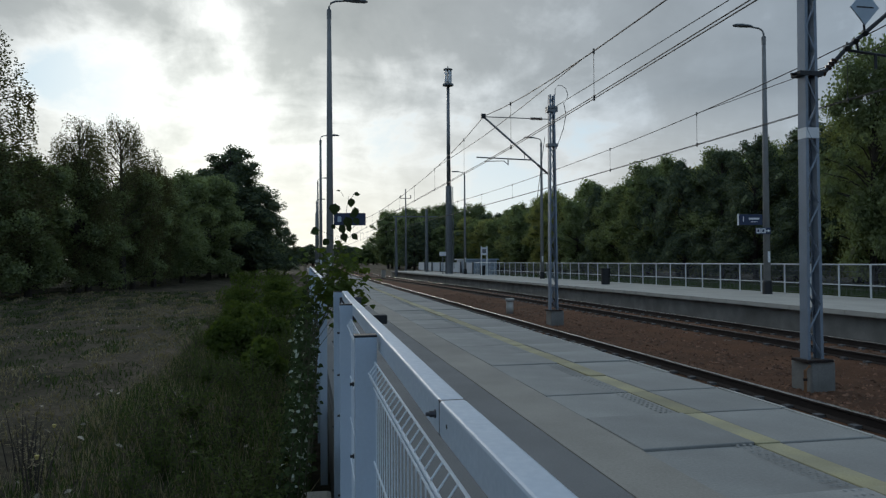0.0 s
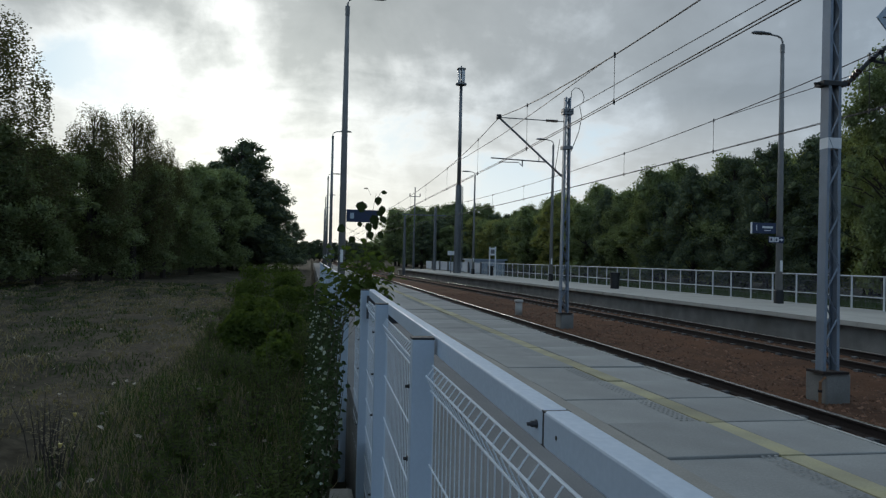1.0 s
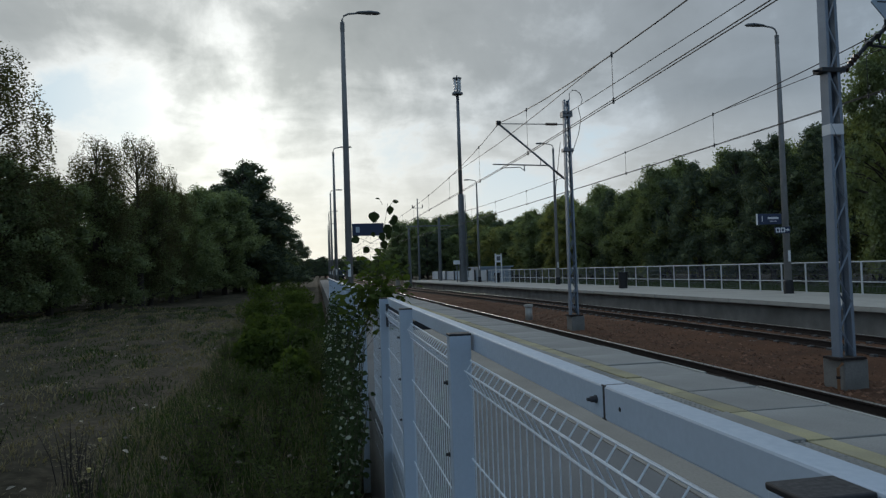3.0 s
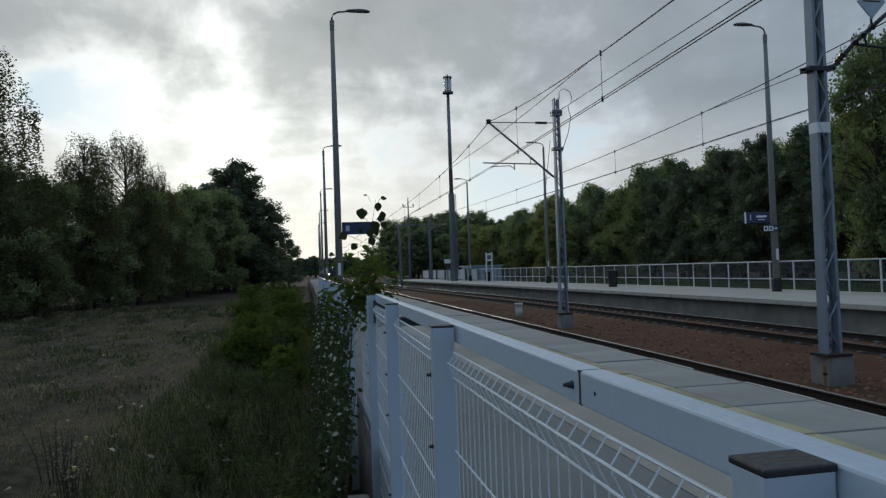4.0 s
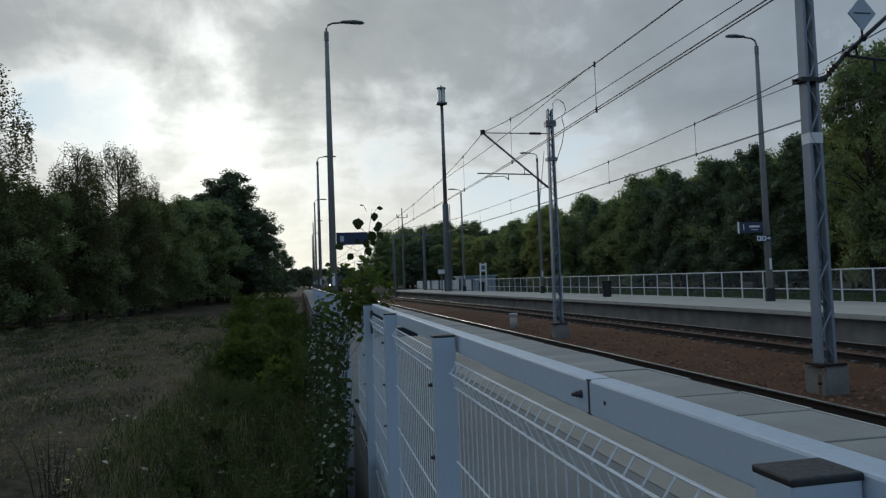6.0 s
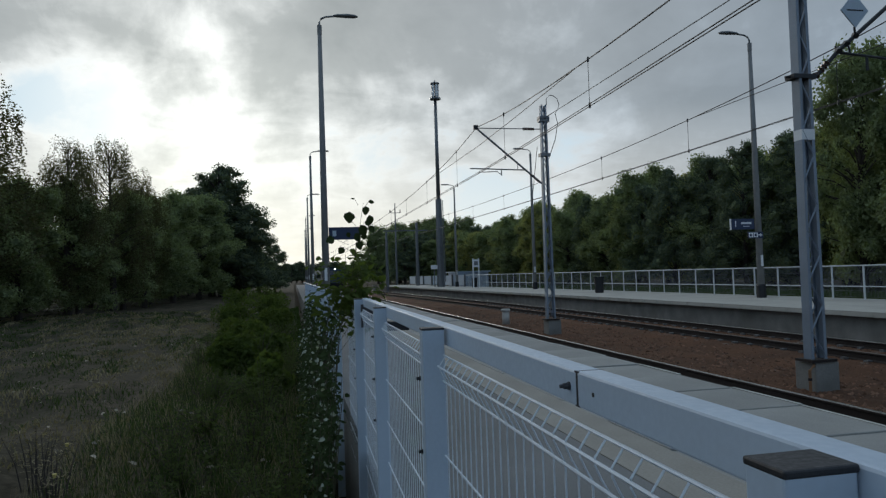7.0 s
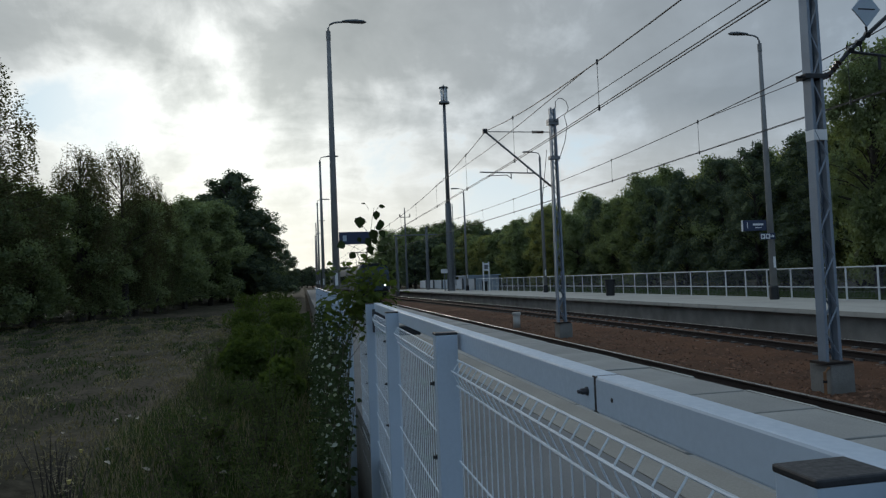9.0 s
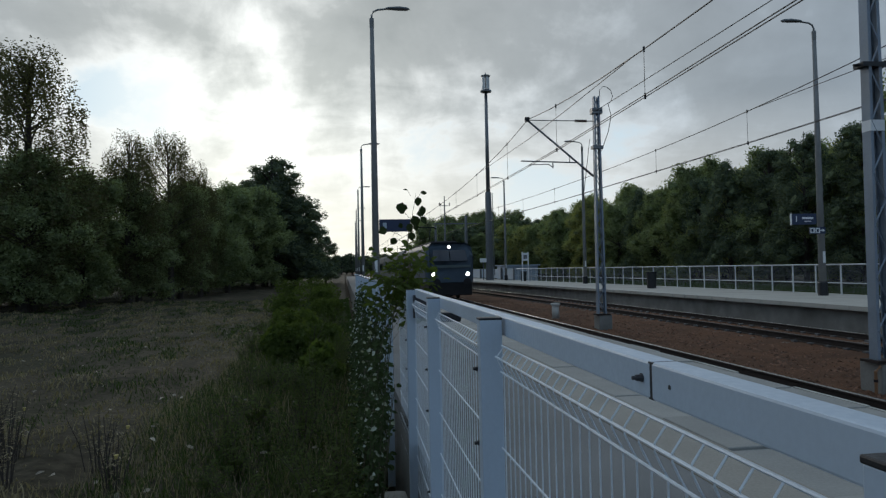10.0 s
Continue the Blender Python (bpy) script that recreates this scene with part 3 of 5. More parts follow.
def wire(name, label, pts, r, droppers=()):
    w = thing(name, label, "overhead wire")
    part("strand", tubem(pts, r, 5), CABLE, w)
    for p, q in droppers:
        d = part("dropper", tubem([p, q], 0.006, 4), CABLE, w)
        part("clip", tubem([Vector(q) - Vector((0, 0, 0.06)), Vector(q) + Vector((0, 0, 0.05))], 0.022, 5), CABLE, d)
        part("clip", tubem([Vector(p) - Vector((0, 0, 0.05)), Vector(p) + Vector((0, 0, 0.05))], 0.022, 5), CABLE, d)


def catenary(x_of, supports, base, rise, low, gap=0.08):
    """Messenger wires that rise steeply to each support, with droppers down to a pair of contact wires."""
    for y0, y1 in zip(supports, supports[1:]):
        def top(y):
            return base + rise * (math.exp(-abs(y - y0) / 8) + math.exp(-abs(y1 - y) / 8))
        ys = [y0 + (y1 - y0) * i / 24 for i in range(25)]
        k = max(3, int((y1 - y0) / 5.5))
        drops = [y0 + (y1 - y0) * (i + 0.5) / k for i in range(k)]
        wire("messenger_wire", "sagging dark messenger wire over the track", [(x_of(y), y, top(y)) for y in ys], 0.013, [((x_of(y), y, top(y)), (x_of(y), y, low)) for y in drops])
        for s in (-gap / 2, gap / 2):
            wire("contact_wire", "taut dark contact wire over the track", [(x_of(y) + s, y, low) for y in ys], 0.010)
    for y in supports[1:-1]:
        pts = [(x_of(y + d), y + d, base + rise * math.exp(-8.3 / 8) - 0.07 * (1 - abs(d) / 8.3)) for d in (-8.3, -4, 0, 4, 8.3)]
        wire("stitch_wire", "stitch wire strung below the messenger wire", pts, 0.010)


def stagger(y):
    """The near wires swing from one side of the track's axis to the other."""
    return 5.49 - 0.52 * smooth01((MA[1] - y) / 26)


catenary(stagger, (-30, MA[1], 76, 128, 180, 240), 5.03, 0.86, CONTACT)
catenary(lambda y: FAR_AXIS - 0.25 + shift(y), (-40, MB[1], 64, 116, 170, 240), 5.26, 0.76, 4.62)
wire("earth_wire", "thin earth wire strung between the mast heads", sag((MB[0] - 0.1, -30, 6.25), (MA[0], MA[1], 6.2), 0.05), 0.011)


def far_masts():
    m = thing("portal_mast", "distant slim steel portal spanning beside the platform end", "catenary mast", (13.9, 83.2, -0.8))
    part("post", tubem([(0, 0, 0), (0, 0, 8.2)], [0.22, 0.15], 8), GALV, m)
    part("post", tubem([(-3.6, 0, 0), (-3.6, 0, 7.1)], [0.2, 0.13], 8), GALV, m)
    part("cross_beam", boxm(-3.9, -0.1, 7.2, 1.3, 0.1, 7.33), GALV, m)
    m = thing("line_pole", "distant slim pole with a cross arm and insulators", "pole", (13.85, 100, -0.95))
    part("post", tubem([(0, 0, 0), (0, 0, 12.4)], [0.18, 0.07], 8), GALV, m)
    part("cross_arm", tubem([(-0.75, 0, 11.05), (0.75, 0, 11.05)], 0.05, 6), GALV, m)
    for s in (-0.72, 0.72):
        part("insulator", tubem([(s, 0, 11.05), (s, 0, 11.5)], 0.07, 6), PORCELAIN, m)
    k = thing("marker_block", "small pale concrete marker block beside the track", "marker", (8.9, 84, -0.8))
    part("block", boxm(-0.25, -0.25, 0, 0.25, 0.25, 0.95, bevel=0.03), KERB, k)
    part("cap", boxm(-0.28, -0.28, 0.95, 0.28, 0.28, 1.02, bevel=0.02), KERB, k)


far_masts()


# ---- tower and platform furniture ----
def build_tower():
    t = thing("radio_tower", "tall tapering grey radio mast with antennas on top", "radio mast", (13.75, 69.4, 0))
    part("lower_shaft", tubem([(0, 0, 0), (0, 0, 8.6)], [0.40, 0.30], 8), GALV, t)
    part("upper_shaft", tubem([(0, 0, 8.6), (0, 0, 18.8)], [0.21, 0.15], 10), GALV, t, smooth=True)
    part("platform_ring", tubem([(0, 0, 18.5), (0, 0, 18.65)], 0.55, 12), GALV, t)
    for k in range(5):
        a = k * math.tau / 5
        an = part("antenna", boxm(-0.09, -0.06, 0, 0.09, 0.06, 1.35), SIGN_WHITE, t, "pale panel antenna")
        an.location = (0.28 * math.cos(a), 0.28 * math.sin(a), 18.8)
    part("top_ring", tubem([(0, 0, 20.05), (0, 0, 20.13)], 0.46, 12), GALV, t)
    part("spike", tubem([(0, 0, 18.6), (0, 0, 20.4)], 0.06, 6), GALV, t)
    for s in (-1, 1):
        part("ladder", tubem([(s * 0.25 + 0.1, -0.6, 0.5), (s * 0.2 + 0.1, -0.45, 8.5)], 0.04, 5), GALV, t)
    part("notice", boxm(-1.0, -0.2, 1.75, -0.35, -0.14, 2.15), SIGN_WHITE, t, "white notice board")
    part("notice_bar", tubem([(-0.65, -0.1, 0), (-0.65, -0.1, 1.9)], 0.05, 6), GALV, t)


def text_mesh(name, body, size, material, parent, m):
    cu = bpy.data.curves.new(name, "FONT")
    cu.body, cu.size, cu.extrude, cu.align_x, cu.align_y = body, size, 0.003, "CENTER", "CENTER"
    tmp = bpy.data.objects.new(name, cu)
    scene.collection.objects.link(tmp)
    me = bpy.data.meshes.new_from_object(tmp.evaluated_get(bpy.context.evaluated_depsgraph_get()))
    bpy.data.objects.remove(tmp)
    me.materials.append(material)
    ob = new(name, me)
    ob.parent, ob.matrix_local = parent, m
    return ob


def build_signs():
    s = thing("platform_sign", "navy platform sign with a white number one", "sign", (15.5, 24.55, 2.68))
    pl = part("plate", boxm(-0.47, -0.03, -0.19, 0.47, 0.03, 0.19, bevel=0.006), BLUE, s)
    part("edge_strip", boxm(-0.50, -0.035, -0.20, -0.472, 0.035, 0.20), SIGN_WHITE, s)
    text_mesh("numeral", "1", 0.30, SIGN_WHITE, pl, pose(-0.30, -0.034, 0.0, 90))
    part("word_bar", boxm(-0.08, -0.036, 0.0, 0.34, -0.031, 0.07), SIGN_WHITE, pl)
    part("word_bar", boxm(0.0, -0.036, -0.09, 0.26, -0.031, -0.065), SIGN_WHITE, pl)
    s = thing("exit_sign", "small dark sign with white pictograms and an arrow", "sign", (15.98, 24.52, 2.28))
    pl = part("plate", boxm(-0.30, -0.025, -0.115, 0.30, 0.025, 0.115, bevel=0.004), BLUE, s)
    for x in (-0.2, 0.0):
        part("pictogram", boxm(x - 0.085, -0.030, -0.085, x + 0.085, -0.026, 0.085), SIGN_WHITE, pl)
        part("glyph", boxm(x - 0.045, -0.034, -0.05, x + 0.03, -0.0305, 0.05), BLUE, pl)
    bm = bmesh.new()
    prism(bm, [(0.10, -0.018), (0.18, -0.018), (0.18, -0.06), (0.27, 0.0), (0.18, 0.06), (0.18, 0.018), (0.10, 0.018)], -0.030, -0.026)
    part("arrow", bm, SIGN_WHITE, pl)
    s = thing("platform_sign", "dark blue platform sign hung from the lamp pole", "sign", (1.28, 24.85, 2.65))
    part("plate", boxm(-0.50, -0.03, -0.20, 0.52, 0.03, 0.20, bevel=0.006), BLUE, s)
    part("word_bar", boxm(-0.38, -0.036, -0.09, -0.26, -0.031, 0.09), TANK, s)


def build_furniture():
    b = thing("litter_bin", "dark litter bin beside the white railing", "litter bin", (15.0, 35.8, 0), "litter bins")
    part("body", tubem([(0, 0, 0.02), (0, 0, 0.78)], [0.22, 0.25], 12), DARK, b)
    part("rim", tubem([(0, 0, 0.78), (0, 0, 0.84)], 0.27, 12), DARK, b)
    copy_thing(b, pose(15.0, 61.2, 0))
    n = thing("lamp_box", "small dark metal box bracketed to the handrail", "metal box", (0.105, 7.1, 0.88))
    part("body", boxm(0.14, -0.06, -0.03, 0.33, 0.07, 0.035, bevel=0.008), DARK, n)
    part("bracket", boxm(0.0, -0.02, 0.0, 0.15, 0.02, 0.16), ZINC, n)
    p = thing("timetable_stand", "white two-legged timetable stand with a header panel", "notice stand", (14.85, 60, 0))
    for s in (-0.25, 0.25):
        part("leg", boxm(s - 0.045, -0.04, 0, s + 0.045, 0.04, 2.5), SIGN_WHITE, p)
    part("header", boxm(-0.205, -0.035, 1.75, 0.205, 0.035, 2.40), SIGN_WHITE, p)
    part("word_bar", boxm(-0.16, -0.041, 1.9, 0.16, -0.037, 2.25), GALV, p)
    c = thing("marker_post", "small pale round concrete post with a lid between the tracks", "marker post", (7.8, 28.8, -0.84))
    part("body", tubem([(0, 0, 0), (0, 0, 0.52)], [0.15, 0.14], 14), PALE, c, smooth=True)
    part("lid", tubem([(0, 0, 0.52), (0, 0, 0.54), (0, 0, 0.61), (0, 0, 0.63)], [0.17, 0.18, 0.18, 0.15], 14), PALE, c)
    w = thing("platform_wall", "pale blue panel screen along the platform's end", "screen", (0, 66.5, 0))
    for i in range(6):
        y = i * 4.5
        x = 17.1 + shift(68.7 + y)
        part("panel", boxm(x - 0.05, y + 0.06, 0.1, x + 0.05, y + 4.44, 1.08), TANK, w)
        part("post", boxm(x - 0.07, y - 0.05, 0, x + 0.07, y + 0.05, 1.15), GALV, w)
    v = thing("shed", "pale flat-roofed shed behind the platform railing", "shed", (17.0, 71.5, -0.55))
    part("wall", boxm(-1.6, -2, 0, 1.6, 2, 1.9), TANK, v)
    part("roof", boxm(-1.8, -2.2, 1.9, 1.8, 2.2, 2.0), TANK, v)
    return w


build_tower()
build_signs()
build_furniture()


# ---- trees ----
def leaf_cloud(blobs, count, size, rng, flat=0.0, hang=0.0, loose=0.0):
    """Small leaf quads in and on ragged clumps; returns verts and faces."""
    vs, fs = [], []
    tot = sum(b[3] ** 2 for b in blobs)
    for cx, cy, cz, r, sq in blobs:
        n = max(8, int(count * r * r / tot))
        d = rng.normal(size=(n, 3))
        d /= np.linalg.norm(d, axis=1)[:, None] + 1e-9
        rad = r * (0.62 + 0.50 * rng.random(n) ** 0.7)
        p = d * rad[:, None] * np.array((1, 1, sq)) + np.array((cx, cy, cz))
        if loose:
            p += rng.normal(size=(n, 3)) * loose * r
        if hang:
            p[:, 2] -= hang * rng.random(n) ** 2
        u = rng.normal(size=(n, 3))
        u /= np.linalg.norm(u, axis=1)[:, None]
        w = np.cross(u, rng.normal(size=(n, 3)))
        w /= np.linalg.norm(w, axis=1)[:, None] + 1e-9
        u[:, 2] *= 1 - flat
        s = size * (0.55 + 0.9 * rng.random(n))
        a = u * s[:, None]
        b = w * (s * 0.55)[:, None]
        base = len(vs)
        q = np.stack([p - a, p + b, p + a, p - b], 1).reshape(-1, 3)
        vs.extend(map(tuple, q))
        fs.extend((base + 4 * i, base + 4 * i + 1, base + 4 * i + 2, base + 4 * i + 3) for i in range(n))
    return vs, fs


def leaves_part(name, vs, fs, material, parent):
    me = bpy.data.meshes.new(name)
    me.from_pydata(vs, [], fs)
    me.materials.append(material)
    ob = new(name, me)
    ob.parent = parent
    return ob


def build_tree(kind, seed, at, height, spread, leaves, material, bark, label, size=0.17):
    rng = np.random.default_rng(seed)
    t = thing("tree", label, "tree", at)
    trunk = bmesh.new()
    lean = rng.normal(size=2) * 0.02 * height
    top = 0.93 if kind != "pine" else 0.96
    pts = [(lean[0] * k * k, lean[1] * k * k, height * top * k) for k in (0, 0.1, 0.35, 0.6, 0.85, 1)]
    r0 = 0.018 * height
    tube(trunk, pts, [r0 * 1.25, r0, r0 * 0.8, r0 * 0.55, r0 * 0.25, 0.02], 7)
    blobs = []
    limb = {"broad": 0.25, "pine": 0.22, "birch": 0.16, "bush": 0.2}[kind]
    n = {"broad": 130, "pine": 110, "birch": 64, "bush": 12}[kind]
    for i in range(n):
        k = (i + 0.5) / n
        if kind == "pine":
            h = 0.12 + 0.80 * k
            reach = spread * math.sqrt(max(0.05, 1 - max(0, k - 0.25) ** 2 / 0.70)) * (0.30 + 0.70 * rng.random()) * (1 - 0.28 * k)
            rb = spread * (0.15 + 0.15 * rng.random()) * (1.15 - 0.40 * k)
            sq = 0.75
        elif kind == "birch":
            h = 0.22 + 0.76 * k
            reach = spread * math.sin(math.pi * min(1, 0.15 + 0.75 * k)) * (0.4 + 0.6 * rng.random())
            rb = spread * (0.10 + 0.15 * rng.random())
            sq = 1.0
        else:
            h = 0.10 + 0.84 * k
            reach = spread * math.sin(math.pi * (0.18 + 0.70 * k)) * (0.30 + 0.75 * rng.random())
            rb = spread * (0.07 + 0.17 * rng.random() ** 1.5)
            sq = 0.95
            reach *= 0.82 + 0.25 * math.sin(3 * h * 6.3 + seed)
        a = rng.random() * math.tau
        c = (math.cos(a) * reach + lean[0] * h, math.sin(a) * reach + lean[1] * h, height * h)
        blobs.append((*c, rb, sq))
        if kind != "bush":
            root = (lean[0] * h * h, lean[1] * h * h, height * max(0.08, h - 0.10))
            mid = ((root[0] + c[0]) / 2, (root[1] + c[1]) / 2, (root[2] + c[2]) / 2 + 0.02 * height)
            tube(trunk, [root, mid, c], [r0 * limb, r0 * limb * 0.6, 0.01], 5)
    part("trunk", trunk, bark, t)
    vs, fs = leaf_cloud(blobs, leaves, size, rng, 0.15 if kind == "pine" else 0.0, 2.4 if kind == "birch" else 0.0, 0.26 if kind == "broad" else 0.0)
    if kind == "birch":
        # strings of leaves that hang from the boughs
        for cx, cy, cz, r, _ in blobs:
            for k in range(6):
                a, q = rng.random() * math.tau, r * (0.5 + 0.6 * rng.random())
                x, y, z = cx + math.cos(a) * q, cy + math.sin(a) * q, cz - 0.2 * r
                for j in range(int(8 + 12 * rng.random())):
                    x, y, z = x + 0.03 * rng.normal(), y + 0.03 * rng.normal(), z - 0.13
                    s, ang = 0.035 + 0.025 * rng.random(), rng.random() * math.tau
                    u, w = (math.cos(ang) * s, math.sin(ang) * s), 0.09
                    b0 = len(vs)
                    vs += [(x, y, z), (x + u[0], y + u[1], z - w * 0.5), (x, y, z - w), (x - u[0], y - u[1], z - w * 0.5)]
                    fs.append((b0, b0 + 1, b0 + 2, b0 + 3))
    crown = leaves_part("crown", vs, fs, material, t)
    if kind in ("broad", "pine"):
        # the dense twiggy foliage inside the crown
        core = bmesh.new()
        for cx, cy, cz, r, sq in blobs:
            m = Matrix.Translation((cx, cy, cz)) @ Matrix.Rotation(rng.random() * 6, 4, "Z") @ Matrix.Diagonal((r * 0.62, r * 0.62, r * sq * 0.6, 1))
            for v in bmesh.ops.create_icosphere(core, subdivisions=1, radius=1.0, matrix=m)["verts"]:
                v.co += Vector(rng.normal(size=3)) * r * 0.10
        part("inner_foliage", core, LEAF_IN, crown)
    return t


def plant_trees():
    rng = random.Random(5)
    broad = [build_tree("broad", 11 + i, (0, 0, 0), 11, 3.3, 32000, (LEAF_A, LEAF_B, LEAF_A)[i], BARK, ("leafy deciduous tree with a dense dark green crown", "leafy deciduous tree with a yellowish green crown", "leafy deciduous tree with a ragged green crown")[i], 0.085) for i in range(3)]
    pines = [build_tree("pine", 31 + i, (0, 0, 0), 12, 3.2, 28000, LEAF_P, BARK, "dark pine tree with flat layered boughs", 0.078) for i in range(2)]
    birch = [build_tree("birch", 51 + i, (0, 0, 0), 12, 2.6, 24000, LEAF_D, BARK, "thin-crowned birch with drooping twigs", 0.046) for i in range(2)]
    used = set()

    def put(src, x, y, h, z=-0.5, wide=1.0):
        base = {"b": broad, "p": pines, "w": birch}[src[0]][int(src[1])]
        nominal = 11 if src[0] == "b" else 12
        s = h / nominal
        m = pose(x, y, z, 0, 0, rng.uniform(0, 360)) @ Matrix.Diagonal((s * wide, s * wide, s, 1))
        if base not in used:
            used.add(base)
            base.matrix_basis = m
        else:
            keep = base.scale.copy()
            base.scale = (1, 1, 1)
            copy_thing(base, m)
            base.scale = keep

    # the wood beside the meadow
    for src, x, y, h, wide in LEFT_TREES:
        put(src, x, y, h, -0.5, wide)
    for i in range(26):
        y = 40 + i * 3.4 + rng.uniform(-1, 1)
        x = -15.0 + 0.075 * (y - 40) - rng.uniform(0, 5)
        put(rng.choice(("b0", "b2", "p0", "b0")), x, y, rng.uniform(6.2, 8.2), -0.5, 1.15)
    for i in range(10):
        put(rng.choice(("b0", "b2")), -17 - rng.uniform(0, 10), 24 + i * 3.0, rng.uniform(7, 9), -0.5, 1.2)
    # the wood behind the opposite platform
    for src, x, y, h, wide in RIGHT_TREES:
        put(src, x, y, h, -0.5, wide)
    for i in range(46):
        y = 20 + i * 3.1 + rng.uniform(-1, 1)
        put(rng.choice(("b0", "b1", "b2", "b2")), 31.0 + rng.uniform(-1, 2.2) - 0.01 * max(0, y - 90), y, rng.uniform(8.6, 11.0), -0.6, 1.1)
    for i in range(30):
        y = 22 + i * 4.6 + rng.uniform(-1, 1)
        put(rng.choice(("b0", "b2", "p1", "p0")), 38 + rng.uniform(-1, 4), y, rng.uniform(10.8, 13.2), -0.6, 1.1)
    # the end of the wood, where the line bends away
    for i in range(22):
        x = 19.5 + i * 1.3
        put(rng.choice(("b0", "b2", "p0", "p1")), x, 165 + rng.uniform(-8, 14), rng.uniform(11, 16), -0.6, 1.2)
    for i in range(34):
        x = -23 + i * 2.4
        put(rng.choice(("b0", "p0", "p1")), x, 330 + rng.uniform(-20, 30), rng.uniform(8.0, 10.5), -0.6, 1.9)


LEFT_TREES = (
    ('w0', -14.9, 37.1, 12.9, 1.45), ('w1', -12.5, 44.1, 10.1, 1.2), ('w0', -11.1, 48.1, 10.9, 1.05), ('w1', -10.3, 53.1, 9.4, 1.0), ('b2', -12.2, 45.1, 7.8, 1.2), ('b0', -11.0, 50.1, 8.0, 1.2),
    ('b0', -13.2, 39.1, 7.2, 1.2), ('b2', -10.6, 56.1, 8.6, 1.2), ('b0', -9.9, 62.1, 9.4, 1.2), ('b0', -14.6, 36.1, 7.6, 1.2), ('p0', -7.8, 79.1, 15.0, 1.3), ('p1', -9.1, 82.1, 13.8, 1.4),
    ('p1', -5.6, 81.1, 10.6, 1.25), ('p1', -4.5, 90.0, 9.9, 1.2), ('p0', -2.8, 98.0, 6.8, 1.2), ('b0', -8.9, 70.1, 9.9, 1.3), ('b0', -7.3, 88.1, 9.2, 1.3), ('b2', -6.0, 84.1, 7.7, 1.3),
)
RIGHT_TREES = (
    ("p0", 21.0, 120, 9.4, 1.3), ("p1", 24.0, 123, 9.6, 1.3), ("p0", 17.8, 118, 8.8, 1.2), ("b0", 22.5, 117, 7.6, 1.3),
    ("b0", 25.6, 30.0, 12.2, 0.75), ("b2", 26.6, 26.5, 12.0, 0.8),
    ("p0", 29.4, 44, 10.6, 0.9), ("p1", 29.8, 48.5, 10.4, 0.9), ("p0", 29.4, 53, 10.2, 0.8), ("p1", 30.0, 39.5, 10.2, 0.9), ("p1", 29.8, 58.5, 9.6, 0.8), ("p0", 29.9, 70, 10.0, 0.8),
    ('b2', 26.8, 27.4, 10.8, 0.95), ('b0', 30.1, 29.8, 11.8, 1.1), ('b2', 28.8, 23.8, 12.6, 1.1), ('b1', 32.4, 38.7, 10.6, 1.1), ('b0', 32.4, 25.6, 13.8, 1.2),
)
plant_trees()


# ---- meadow ----
def blades(name, label, material, count, pick, rng, height, width):
    n = count
    x = -0.12 - 15 * rng.random(n) ** 1.7
    y = 3.5 + 40 * rng.random(n) ** 1.6
    ok = np.array([pick(a, b) for a, b in zip(x, y)])
    x, y = x[ok], y[ok]
    n = len(x)
    z = np.array([ground_height(a, b) for a, b in zip(x, y)]) - 0.02
    far = 1 + (y - 4) * 0.09
    clump = np.array([noise.noise(Vector((a * 1.7, b * 1.1, 7))) for a, b in zip(x, y)])
    h = height * (0.35 + 0.9 * rng.random(n) ** 1.5) * np.clip(1 + 1.6 * clump, 0.3, 2.4)
    w = width * far * (0.6 + 0.8 * rng.random(n))
    a = rng.random(n) * math.tau
    lean = h[:, None] * (rng.normal(size=(n, 2)) * 0.45)
    p = np.stack([x, y, z], 1)
    side = np.stack([np.cos(a) * w, np.sin(a) * w, np.zeros(n)], 1)
    mid = p + np.stack([lean[:, 0] * 0.35, lean[:, 1] * 0.35, h * 0.6], 1)
    tip = p + np.stack([lean[:, 0], lean[:, 1], h * (0.75 + 0.25 * rng.random(n))], 1)
    v = np.stack([p - side, p + side, mid + side * 0.7, mid - side * 0.7, tip], 1).reshape(-1, 3)
    f = []
    for i in range(n):
        k = 5 * i
        f.append((k, k + 1, k + 2, k + 3))
        f.append((k + 3, k + 2, k + 4))
    me = bpy.data.meshes.new(name)
    me.from_pydata(v.tolist(), [], f)
    me.materials.append(material)
    return tagged(new(name, me), label, "grass", kind="stuff")


def dryness(x, y):
    """Dry along an old worn track that runs away from the fence, green beside the fence."""
    return smooth01((-x - 1.0 - 0.03 * y) / 1.5) * (0.45 + 1.2 * noise.noise(Vector((x * 0.5 + y * 0.12, y * 0.16, 9))) + 1.5 * noise.noise(Vector((x * 1.9 + y * 0.15, y * 0.35, 5.0))) + 0.5 * noise.noise(Vector((x * 2.6, y * 1.1, 3))))


def build_meadow():
    rng = np.random.default_rng(4)
    blades("grass", "short dark green meadow grass", GRASS, 90000, lambda x, y: dryness(x, y) < 0.42 + 0.2 * random.random(), rng, 0.10, 0.0040)
    blades("dry_grass", "flattened dry straw-coloured grass", DRY, 110000, lambda x, y: dryness(x, y) > 0.10 + 0.4 * random.random(), rng, 0.08, 0.0055)


build_meadow()


